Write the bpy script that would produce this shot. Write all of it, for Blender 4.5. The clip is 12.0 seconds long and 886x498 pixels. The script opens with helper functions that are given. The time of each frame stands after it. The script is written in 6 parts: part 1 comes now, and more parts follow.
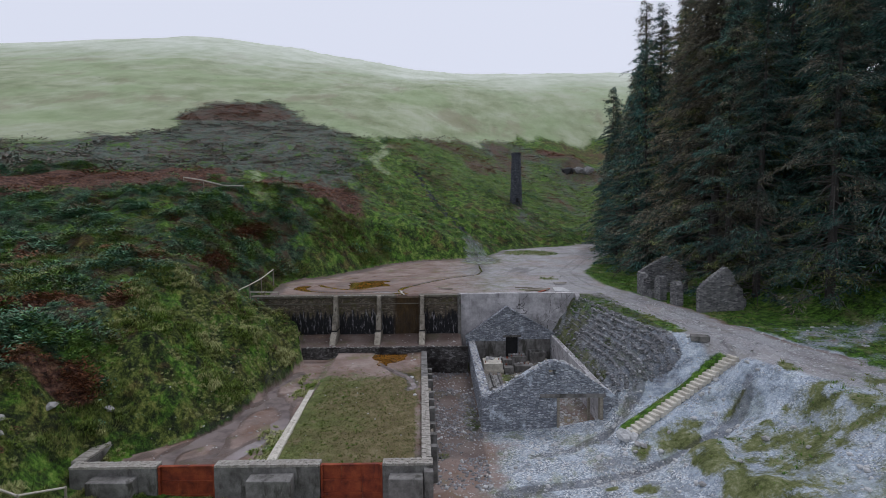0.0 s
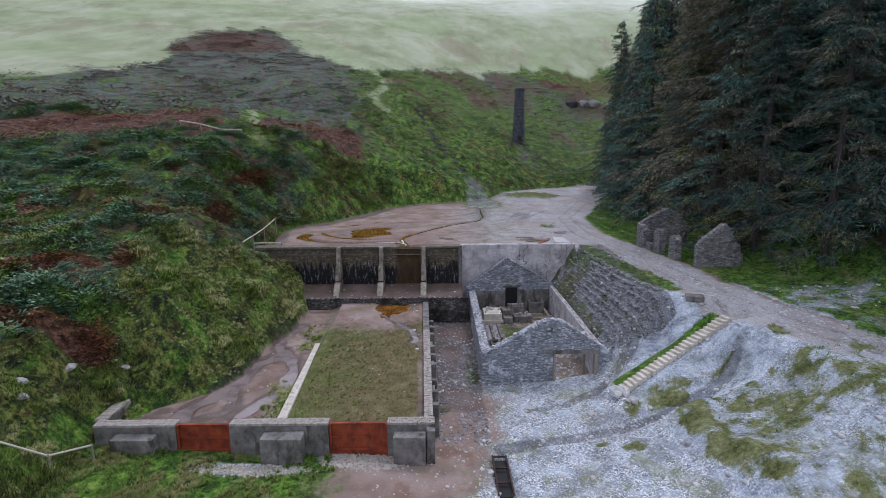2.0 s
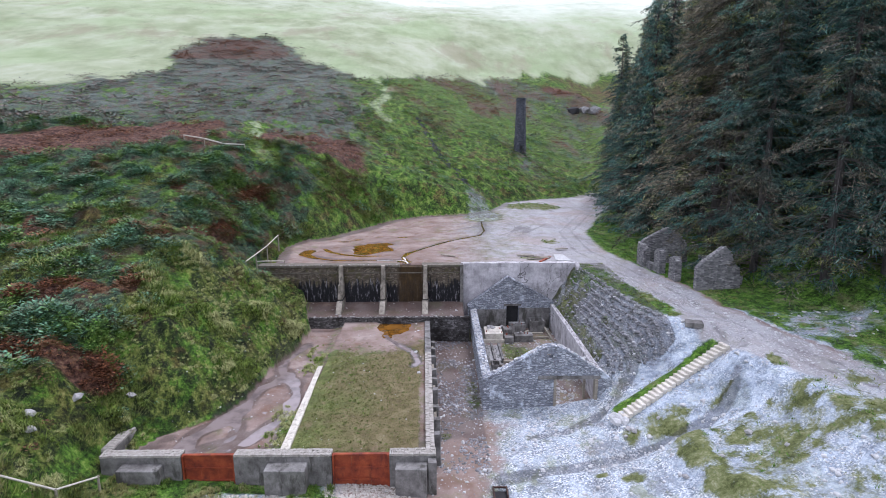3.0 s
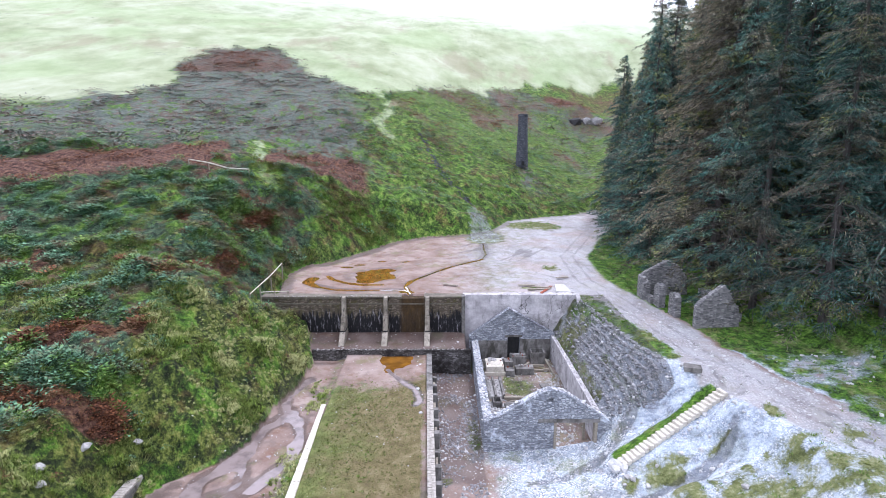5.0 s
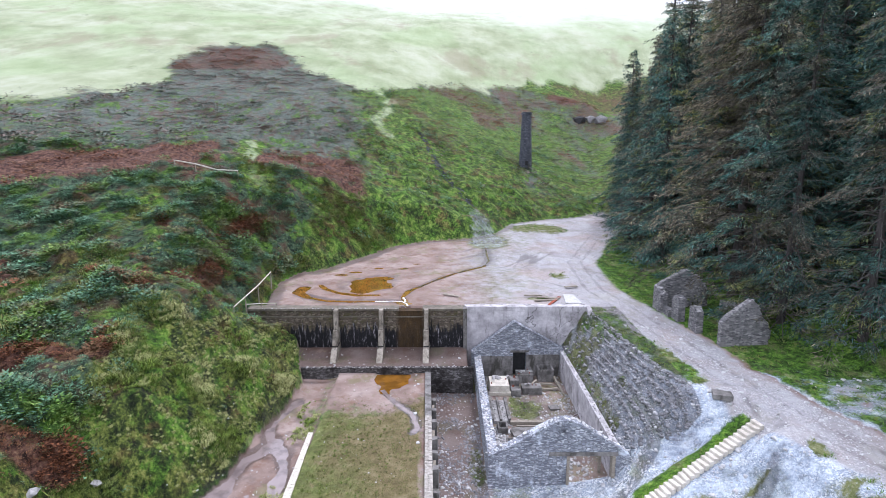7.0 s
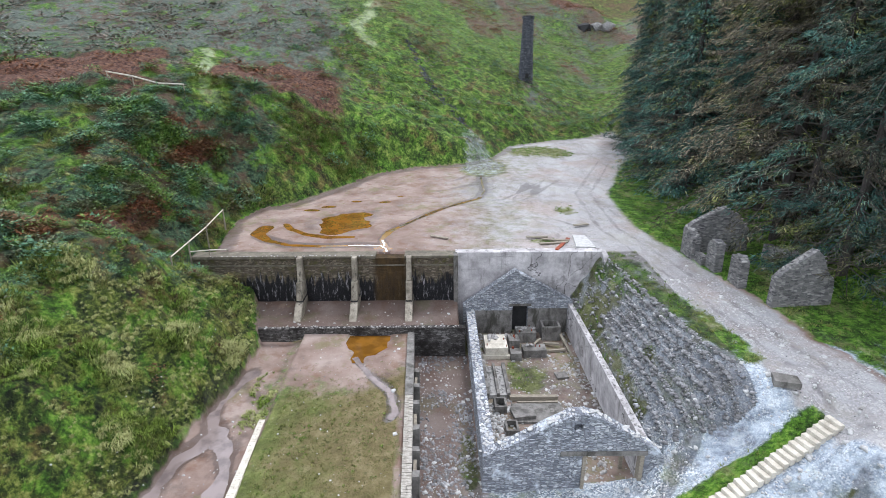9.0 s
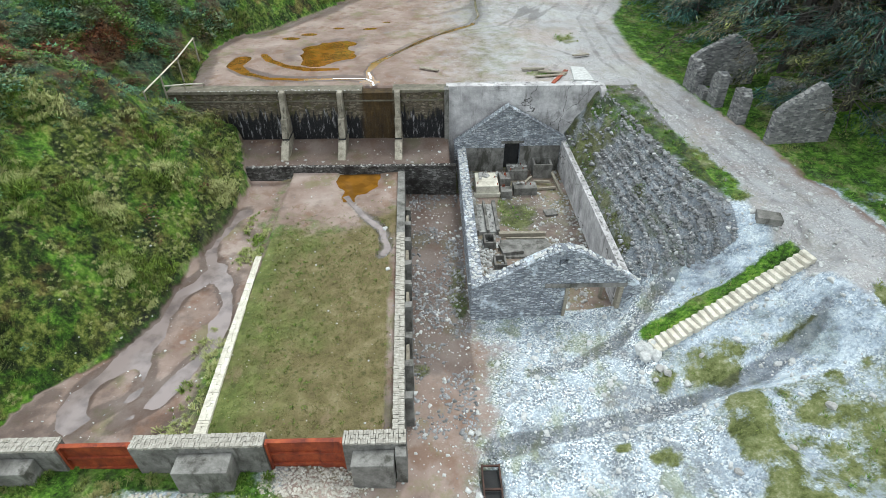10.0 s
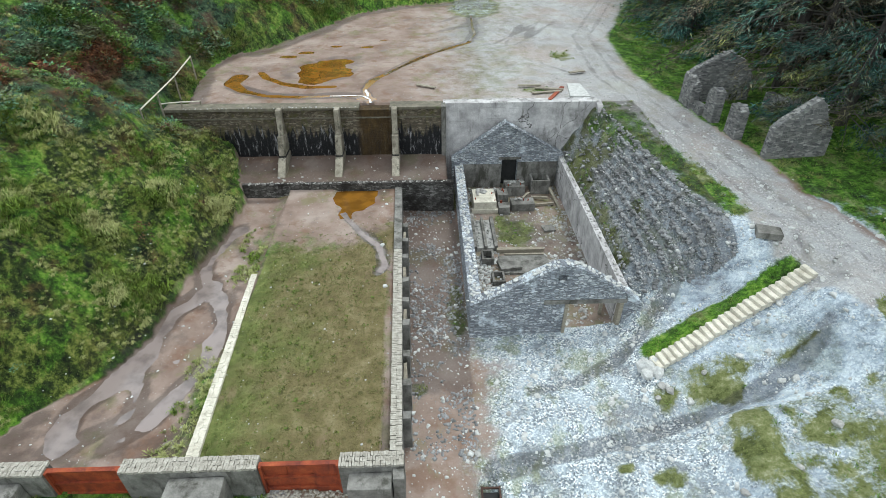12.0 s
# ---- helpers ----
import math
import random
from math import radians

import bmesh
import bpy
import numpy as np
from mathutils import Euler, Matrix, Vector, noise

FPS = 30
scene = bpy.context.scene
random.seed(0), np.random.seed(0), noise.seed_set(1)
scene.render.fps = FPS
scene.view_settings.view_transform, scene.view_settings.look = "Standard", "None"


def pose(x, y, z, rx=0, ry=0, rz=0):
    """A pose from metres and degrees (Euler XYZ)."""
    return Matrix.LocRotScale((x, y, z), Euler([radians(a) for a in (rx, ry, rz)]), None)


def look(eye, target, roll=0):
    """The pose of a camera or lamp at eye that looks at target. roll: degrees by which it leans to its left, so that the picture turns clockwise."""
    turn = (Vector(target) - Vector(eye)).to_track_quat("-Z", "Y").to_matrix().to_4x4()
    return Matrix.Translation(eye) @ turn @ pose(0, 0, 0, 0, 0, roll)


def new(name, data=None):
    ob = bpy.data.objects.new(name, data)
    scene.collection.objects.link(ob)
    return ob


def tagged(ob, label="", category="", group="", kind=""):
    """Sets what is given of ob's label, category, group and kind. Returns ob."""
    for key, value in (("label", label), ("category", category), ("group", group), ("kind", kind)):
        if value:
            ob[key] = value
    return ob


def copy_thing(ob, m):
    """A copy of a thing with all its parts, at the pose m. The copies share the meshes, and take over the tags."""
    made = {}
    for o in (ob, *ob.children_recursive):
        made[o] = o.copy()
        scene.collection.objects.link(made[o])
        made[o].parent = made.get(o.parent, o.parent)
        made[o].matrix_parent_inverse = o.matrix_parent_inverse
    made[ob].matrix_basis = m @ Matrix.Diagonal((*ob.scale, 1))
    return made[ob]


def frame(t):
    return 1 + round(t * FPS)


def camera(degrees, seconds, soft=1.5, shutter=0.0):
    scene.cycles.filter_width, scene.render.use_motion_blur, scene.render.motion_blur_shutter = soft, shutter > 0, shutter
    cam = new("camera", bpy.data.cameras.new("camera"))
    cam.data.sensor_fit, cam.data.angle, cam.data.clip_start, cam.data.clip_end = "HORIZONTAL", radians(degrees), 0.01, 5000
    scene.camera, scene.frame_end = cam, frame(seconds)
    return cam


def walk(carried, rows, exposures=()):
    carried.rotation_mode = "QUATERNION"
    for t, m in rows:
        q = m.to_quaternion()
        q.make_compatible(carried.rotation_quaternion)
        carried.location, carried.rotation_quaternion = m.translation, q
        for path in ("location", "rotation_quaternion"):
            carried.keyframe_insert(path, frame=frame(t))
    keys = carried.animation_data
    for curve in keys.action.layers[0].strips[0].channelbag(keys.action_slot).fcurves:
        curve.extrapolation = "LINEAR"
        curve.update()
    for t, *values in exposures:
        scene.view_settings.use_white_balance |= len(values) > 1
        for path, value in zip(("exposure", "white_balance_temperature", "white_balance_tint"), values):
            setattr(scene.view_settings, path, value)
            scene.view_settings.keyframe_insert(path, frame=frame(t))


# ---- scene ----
cam = camera(79.5, 12.0, soft=0.6)
PATH = [
    (0, (-0.683, 0.313, 14.541), (-0.663, 2.309, 14.406), -0.4),
    (0.5, (-0.679, 0.329, 14.843), (-0.66, 2.325, 14.707), -0.3),
    (1, (-0.737, 0.25, 15.395), (-0.719, 2.245, 15.26), -0.3),
    (1.5, (-0.737, 0.212, 15.948), (-0.72, 2.196, 15.697), -0.3),
    (2, (-0.714, 0.238, 16.613), (-0.699, 2.199, 16.219), -0.3),
    (2.5, (-0.736, 0.246, 17.437), (-0.723, 2.207, 17.045), -0.3),
    (3, (-0.731, 0.206, 18.361), (-0.721, 2.168, 17.971), -0.2),
    (3.2, (-0.709, 0.162, 18.513), (-0.7, 2.126, 18.139), -0.3),
    (5, (-0.766, 0.26, 21.348), (-0.762, 2.223, 20.965), -0.0),
    (5.5, (-0.756, 0.394, 21.434), (-0.754, 2.357, 21.049), 0.0),
    (6, (-0.7, 1.129, 21.454), (-0.699, 3.091, 21.068), -0.0),
    (6.5, (-0.672, 2.472, 21.458), (-0.673, 4.435, 21.072), -0.1),
    (7, (-0.617, 4.285, 21.454), (-0.619, 6.247, 21.067), -0.1),
    (7.2, (-0.58, 5.139, 21.43), (-0.583, 7.101, 21.042), -0.1),
    (8.8, (-0.007, 12.713, 20.811), (0.008, 14.673, 20.412), -0.1),
    (9, (0.02, 13.209, 20.802), (0.038, 15.091, 20.124), -0.2),
    (9.2, (-0.001, 13.401, 20.808), (0.019, 15.112, 19.773), -0.2),
    (9.5, (-0.015, 13.701, 20.831), (0.019, 15.295, 19.624), -0.0),
    (10, (0.124, 13.625, 20.728), (0.165, 15.216, 19.517), 0.0),
    (10.5, (0.233, 13.568, 20.644), (0.279, 15.158, 19.432), 0.0),
    (11, (0.22, 13.609, 20.584), (0.269, 15.199, 19.372), 0.0),
    (11.5, (0.169, 13.757, 20.575), (0.221, 15.355, 19.373), -0.0),
    (12, (0.124, 13.85, 20.565), (0.175, 15.477, 19.404), -0.1),
]
EXPOSURE = [(0, -1.38, 5950, 17), (1.4, -1.38, 5950, 17), (2.0, -1.05, 5800, 22), (2.5, -0.7, 5750, 23), (3.2, -0.25, 5750, 23), (5.0, 0.1, 5750, 23), (7.0, -0.05, 5800, 22), (9.0, -0.13, 6050, 14), (9.5, -0.15, 6200, 5), (10.0, -0.22, 6200, 3), (11.0, -0.3, 6200, 2), (12.0, -0.33, 6200, 2)]
walk(cam, [(t, look(eye, target, roll)) for t, eye, target, roll in PATH], EXPOSURE)


# ---- light ----
world = bpy.data.worlds.new("overcast_sky")
scene.world = world
world.use_nodes = True
wn = world.node_tree.nodes
wl = world.node_tree.links
sky = wn.new("ShaderNodeTexSky")
sky.sky_type = "NISHITA"
sky.sun_disc = False
sky.sun_elevation = radians(63)
sky.sun_rotation = radians(35)
sky.air_density, sky.dust_density, sky.ozone_density = 1.0, 6.0, 0.6
cloud = wn.new("ShaderNodeMix")
cloud.data_type = "RGBA"
cloud.inputs[0].default_value = 0.9
wl.new(sky.outputs[0], cloud.inputs[6])
cloud.inputs[7].default_value = (16.9, 17.5, 18.1, 1)
wl.new(cloud.outputs[2], wn["Background"].inputs[0])
wn["Background"].inputs[1].default_value = 0.12

sun_data = bpy.data.lights.new("sun", "SUN")
sun_data.energy, sun_data.angle, sun_data.color = 2.1, radians(14), (1.0, 0.98, 0.94)
sun = new("sun", sun_data)
sun.matrix_world = look((34, 48, 118), (0, 0, 0))


# ---- small tools ----
def fade(a, b, v):
    """0 below a, 1 above b, smooth between."""
    u = np.clip((np.asarray(v, float) - a) / (b - a), 0, 1)
    return u * u * (3 - 2 * u)


def hashed(ix, iy, seed):
    n = (ix.astype(np.int64) * 374761393 + iy.astype(np.int64) * 668265263 + seed * 974634151) & 0x7FFFFFFF
    n = ((n ^ (n >> 13)) * 1274126177) & 0x7FFFFFFF
    return ((n ^ (n >> 16)) & 0xFFFF) / 65535.0


def lumps(x, y, size, seed=1, octaves=4):
    """Fractal value noise, -1 to 1."""
    total, amp, norm = 0.0, 1.0, 0.0
    for k in range(octaves):
        u, v = np.asarray(x) / size * 2 ** k, np.asarray(y) / size * 2 ** k
        iu, iv = np.floor(u), np.floor(v)
        fu, fv = u - iu, v - iv
        fu, fv = fu * fu * (3 - 2 * fu), fv * fv * (3 - 2 * fv)
        a, b = hashed(iu, iv, seed + k), hashed(iu + 1, iv, seed + k)
        c, d = hashed(iu, iv + 1, seed + k), hashed(iu + 1, iv + 1, seed + k)
        total = total + amp * ((a * (1 - fu) + b * fu) * (1 - fv) + (c * (1 - fu) + d * fu) * fv)
        norm += amp
        amp *= 0.5
    return 2 * total / norm - 1


def near_line(x, y, pts):
    """Distance of each place to a line of points, and how far along it, 0 to 1."""
    best = np.full(np.shape(x), 1e9)
    along = np.zeros(np.shape(x))
    n = len(pts) - 1
    for k in range(n):
        (ax, ay), (bx, by) = pts[k], pts[k + 1]
        dx, dy = bx - ax, by - ay
        u = np.clip(((x - ax) * dx + (y - ay) * dy) / (dx * dx + dy * dy), 0, 1)
        d = np.hypot(x - ax - u * dx, y - ay - u * dy)
        closer = d < best
        best, along = np.where(closer, d, best), np.where(closer, (k + u) / n, along)
    return best, along


def softmin(a, b, k):
    h = np.clip(0.5 + 0.5 * (b - a) / k, 0, 1)
    return b * (1 - h) + a * h - k * h * (1 - h)


# ---- the lie of the land ----
TOE = [(-19, 4), (-18.2, 15), (-17.6, 21), (-18.6, 25.4), (-17.4, 28.8), (-15.1, 30.9), (-13.9, 33.5), (-13.7, 37.5), (-12.9, 41.8), (-12.6, 46), (-14.2, 50.9),
       (-17.2, 51.6), (-18.2, 57), (-18.5, 61), (-17.6, 64.6), (-15.6, 66), (-13.6, 68.8), (-10.8, 73.5), (-7.6, 79.4), (-2.6, 82.4), (2.6, 84), (7.5, 88), (11, 96), (18, 101), (25, 103), (33, 111)]
ROAD = [(31, 99), (23, 86), (16, 70), (15, 58), (16.3, 50), (17.4, 44), (18.0, 38), (19.6, 32), (23.5, 25.5), (33, 16), (60, -4)]
CHANNEL = [(5.3, 78), (5.2, 71.5), (4.4, 68.6), (2.6, 66.9), (0.5, 64.7), (-1.6, 61.7), (-2.7, 59.8), (-4.2, 57.4), (-4.7, 55.2), (-4.2, 53.4), (-4.1, 51.8)]
ARC = [(-15.3, 58.6), (-15.5, 56.9), (-14.1, 55.1), (-12, 53.9), (-9.4, 53.6), (-6.5, 53.8), (-4.5, 53.5)]
ARC_INNER = [(-13.8, 59.7), (-13.0, 58.2), (-11.4, 56.8), (-9.4, 55.8), (-7.2, 55.9)]
POND = (-8.3, 60.2)
STAIR_FOOT, STAIR_HEAD = (10.55, 30.75, 1.55), (17.75, 32.75, 5.55)
RILL = [(20, 31.6), (17.9, 30.2), (16.1, 29.4), (14.9, 28.9), (13, 28.2), (11, 28.0), (8.5, 27.6), (5.5, 27.0), (2.6, 26.4)]


STREAMS = ([(-12.2, 43.4), (-12.9, 41.8), (-13.4, 40.6), (-13.1, 39.0), (-12.3, 37.5), (-12.8, 36.4), (-13.5, 35.4), (-13.6, 34.0), (-13.8, 32.6), (-14.1, 31.4), (-14.8, 30.1), (-15.5, 28.9), (-15.3, 27.4)],
           [(-12.3, 37.5), (-11.3, 36.0), (-10.6, 34.2), (-10.4, 32.6), (-10.7, 31.4), (-11.3, 30.1), (-12.1, 28.4), (-13.1, 27.3)],
           [(-14.2, 31.9), (-13.3, 30.5), (-12.9, 29.2), (-13.3, 28.4), (-14.9, 27.2)])
RUN = [(-5.6, 44.2), (-4.3, 42.0), (-2.9, 40.3), (-2.5, 38.4), (-2.8, 37.8)]


def basin_wall_x(y):
    return -1.3 - 0.031 * (y - 25.7)


def ridge(x):
    return 121 + 29 * fade(40, -190, x) - 6 * fade(-200, -420, x)


def hill(x, y):
    """The open moor: a plane that steepens to the skyline, cut by the valley."""
    z = 0.245 * y + 0.06 * np.clip(-x - 20, 0, 120) - 2.6 * np.exp(-((y - 106) / 15) ** 2)
    top = ridge(x)
    up = np.clip((y - 150) / 270, 0, 1)
    z = np.where(y > 150, (0.245 * 150 + 0.06 * np.clip(-x - 20, 0, 120)) * (1 - up) + top * up, z)
    z = np.where(y > 420, top - 0.12 * (y - 420), z)
    cut = fade(300, 190, y)
    axis = np.interp(y, [90, 97, 124, 180, 260, 420], [12, 17, 31, 47, 75, 120])
    floor = np.interp(y, [0, 95, 180, 300, 420], [7, 6.6, 20.0, 48, 92])
    floor = floor + 7 * np.exp(-((x - 52) / 11) ** 2 - ((y - 203) / 10) ** 2)
    left = floor + 0.38 * np.clip(axis - x, 0, None)
    right = floor + 0.30 * np.clip(x - axis, 0, None)
    valley = softmin(z, np.where(x < axis, left, right), 5.0)
    return z + (valley - z) * cut


def terrain(x, y):
    x, y = np.asarray(x, float), np.asarray(y, float)
    # low yard and the spoil slope that climbs to the track
    yard = np.interp(x, [-60, -19, -12, -1, 3, 7, 10, 12.5, 15.5, 17.8, 19.5], [1.8, 1.25, 0.65, 0.3, 0.2, 0.5, 1.05, 1.8, 3.0, 4.1, 5.6])
    yard = yard - 0.02 * np.clip(24 - y, 0, 30) * fade(0, 14, x)
    yard = yard + 0.08 * fade(27.5, 25.2, y) * fade(0.5, -2, x)
    pit, _ = near_line(x, y, [(2.3, 25.6), (2.5, 23.2), (2.8, 20)])
    yard = yard - 0.55 * fade(0.5, 0.22, pit)
    rd, _ = near_line(x, y, RILL)
    yard = yard - 0.6 * np.exp(-(rd / 0.8) ** 2) * fade(4, 11, x)
    # gullies and ribs washed into the spoil
    down = 0.86 * x + 0.5 * y
    yard = yard + fade(11.5, 14, x) * fade(40, 34, y) * (0.34 * lumps(0.5 * x - 0.86 * y, down * 0.22, 1.7, 161, 3) + 0.1 * lumps(x, y, 0.9, 163, 2))
    # grassed mound beside the rill
    md, _ = near_line(x, y, [(13.1, 27.0), (12.7, 25.2), (12.9, 23.2), (14.0, 20.6)])
    yard = yard + 0.75 * np.exp(-(md / 1.1) ** 2)
    sd, sa = near_line(x, y, [STAIR_FOOT[:2], STAIR_HEAD[:2]])
    line = STAIR_FOOT[2] + (STAIR_HEAD[2] - STAIR_FOOT[2]) * sa - 0.22
    north = y - (STAIR_FOOT[1] + 0.278 * (x - STAIR_FOOT[0]))
    # stone bank between the engine house and the track
    side = x - 10.3
    crest = np.interp(y, [33, 37, 40, 48, 52], [5.4, 4.6, 3.9, 2.9, 2.4])
    foot = np.interp(y, [32.5, 35, 38, 51], [1.0, 1.9, 2.65, 2.85])
    share = np.clip(side / crest, 0, 1)
    bank = foot + (6.25 - foot) * (share ** 0.9 - 0.045 * np.sin(share * 2 * np.pi * 9) * fade(1, 0.9, share))
    z = yard + (bank - yard) * fade(1.3, 4.6, north) * (x > 10.2)
    # the engine house floor
    z = np.where((x > 2.2) & (x <= 10.2) & (y > 34.3), 0.35, z)
    # made ground level with the dam's crest, and the road
    flat = 6.62 + 0.04 * np.clip(y - 69, 0, 50)
    road, along = near_line(x, y, ROAD)
    level = np.interp(y, [-10, 15, 22, 28, 34, 40, 52], [5.2, 5.3, 5.5, 5.75, 6.15, 6.4, 6.6])
    east = fade(4.6, 2.3, road)
    beyond = (x > np.interp(y, [p[1] for p in ROAD[::-1]], [p[0] for p in ROAD[::-1]])).astype(float)
    level = level + np.where(beyond > 0, 0.42 * np.clip(road - 8.5, 0, 70) + 0.05 * np.clip(road - 2.5, 0, 9), 0)
    z = np.where(y < 51.75, z + (np.maximum(level, z) - z) * np.maximum(east, beyond), z)
    z = np.where(y >= 51.75, flat + np.where(beyond > 0, 0.42 * np.clip(road - 8.5, 0, 70), 0), z)
    # ridge that carries the steps
    ridge_w = 1 - np.where(north > 0, fade(0.9, 2.4, sd), fade(0.55, 1.7, sd))
    z = z + (line - z) * ridge_w * (x > 10.0)
    # basin, apron and passage
    basin = (x < basin_wall_x(y)) & (x > -19) & (y > 25.95) & (y < 47.3)
    z = np.where(basin, 1.82 + 0.012 * (y - 26), z)
    mud = basin & (x < -9.8)
    z = np.where(mud, 1.40 + 0.16 * fade(-10.6, -9.9, x) + 0.05 * lumps(x, y, 1.3, 151) + 0.08 * lumps(x, y, 3.5, 153, 2), z)
    z = np.where((x < 1.7) & (x > -19) & (y >= 47.3) & (y < 51.75), 2.55, z)
    # silt slope at the dam's foot, and the pool below the weir
    z = np.where((x < 1.7) & (y >= 49.2) & (y < 51.75) & (x > -19), 2.55 + 0.45 * fade(49.2, 50.9, y), z)
    pool = np.hypot((x + 4.9) / 1.75, (y - 46.2) / 2.3) + 0.35 * lumps(x, y, 1.5, 77)
    z = z - np.where(basin, 0.16 * fade(1.05, 0.7, pool), 0)
    for k, pts in enumerate(STREAMS):
        bed, _ = near_line(x, y, pts)
        z = z - np.where(mud, (0.13 - 0.03 * k) * fade(0.85 - 0.15 * k, 0.1, bed + 0.4 * lumps(x, y, 1.4, 127)), 0)
    bed, _ = near_line(x, y, RUN)
    z = z - np.where(basin & (x > -9), 0.1 * fade(0.5, 0.1, bed + 0.3 * lumps(x, y, 1.4, 127)), 0)
    # pools behind the dam
    n1 = lumps(x, y * 1.5, 2.2, 5)
    pd = np.hypot((x - POND[0] - 0.22 * (y - POND[1])) / 2.9, (y - POND[1]) / 4.0) + 0.5 * n1
    dip = 0.14 * fade(1.0, 0.55, pd)
    ad, aa = near_line(x, y, ARC)
    wide = 0.38 + 0.62 * fade(0.42, 0.12, aa)
    dip = np.maximum(dip, 0.14 * fade(wide, 0.4 * wide, ad + 0.15 * n1))
    ad, aa = near_line(x, y, ARC_INNER)
    dip = np.maximum(dip, 0.13 * fade(0.5, 0.15, ad + 0.12 * n1))
    ad, aa = near_line(x, y, CHANNEL)
    dip = np.maximum(dip, 0.10 * fade(0.42, 0.12, ad + 0.2 * n1))
    for px, py, r in ((-12.4, 64.3, 1.1), (-11.0, 65.5, 0.9), (-8.5, 67.7, 0.8), (-5.3, 67.4, 1.0), (-4.0, 69.6, 0.7), (-4.4, 53.0, 0.8)):
        dip = np.maximum(dip, 0.12 * fade(r, 0.3 * r, np.hypot((x - px) * 0.8, (y - py) * 1.5) + 0.5 * n1))
    z = z - np.where((y >= 51.75) & (y < 78), dip, 0)
    # the hillside behind the toe line
    d, _ = near_line(x, y, TOE)
    toe_x = np.interp(y, [p[1] for p in TOE], [p[0] for p in TOE])
    inside = (x < toe_x) & (y < 110) | (y >= 110)
    d = np.where(inside, d, 0)
    rise = 1.05 * d + 0.35 * lumps(x, y, 5, 31) * fade(0.5, 4, d)
    high = hill(x, y)
    bump = fade(0.6, 2.5, d) * 0.5 * lumps(x, y, 1.9, 13, 3) + fade(1.5, 6, d) * (0.45 * lumps(x, y, 6, 11) + 0.9 * lumps(x, y, 22, 17) + 3.0 * lumps(x, y, 90, 23) * fade(120, 240, y))
    under = np.interp(y, [0, 24, 30, 46, 56, 62, 110], [1.3, 1.3, 1.5, 2.2, 6.0, 6.6, 8.3])
    under = under + np.where(y < 30, (z - under) * fade(1.5, 0.0, d), 0)
    rise = rise + fade(0.4, 1.5, d) * 0.5 * lumps(x, y, 1.9, 13, 3)
    hummock = fade(0.4, 1.6, d) * fade(84, 66, y) * (0.5 * lumps(x, y, 1.25, 143, 2) + 0.7 * np.abs(lumps(x, y, 2.8, 147, 2)))
    hummock = hummock + fade(0.8, 3, d) * fade(60, 74, y) * fade(150, 115, y) * (0.75 * lumps(x, y, 3.2, 149, 3) + 0.5 * np.abs(lumps(x, y, 6.0, 155, 2)))
    climb = softmin(under + rise, np.maximum(high, under) + bump, 1.6) + hummock
    z = np.where(inside & (d > 0), np.where(y < 110, climb, high + bump), z)
    rough = 0.035 * lumps(x, y, 1.1, 41) + 0.05 * lumps(x, y, 4, 43)
    return z + rough * np.where((y > 51.75) & (y < 90) & ~inside, 0.35, 1.0)


# ---- materials ----
TONE = 0.8  # old, damp surfaces


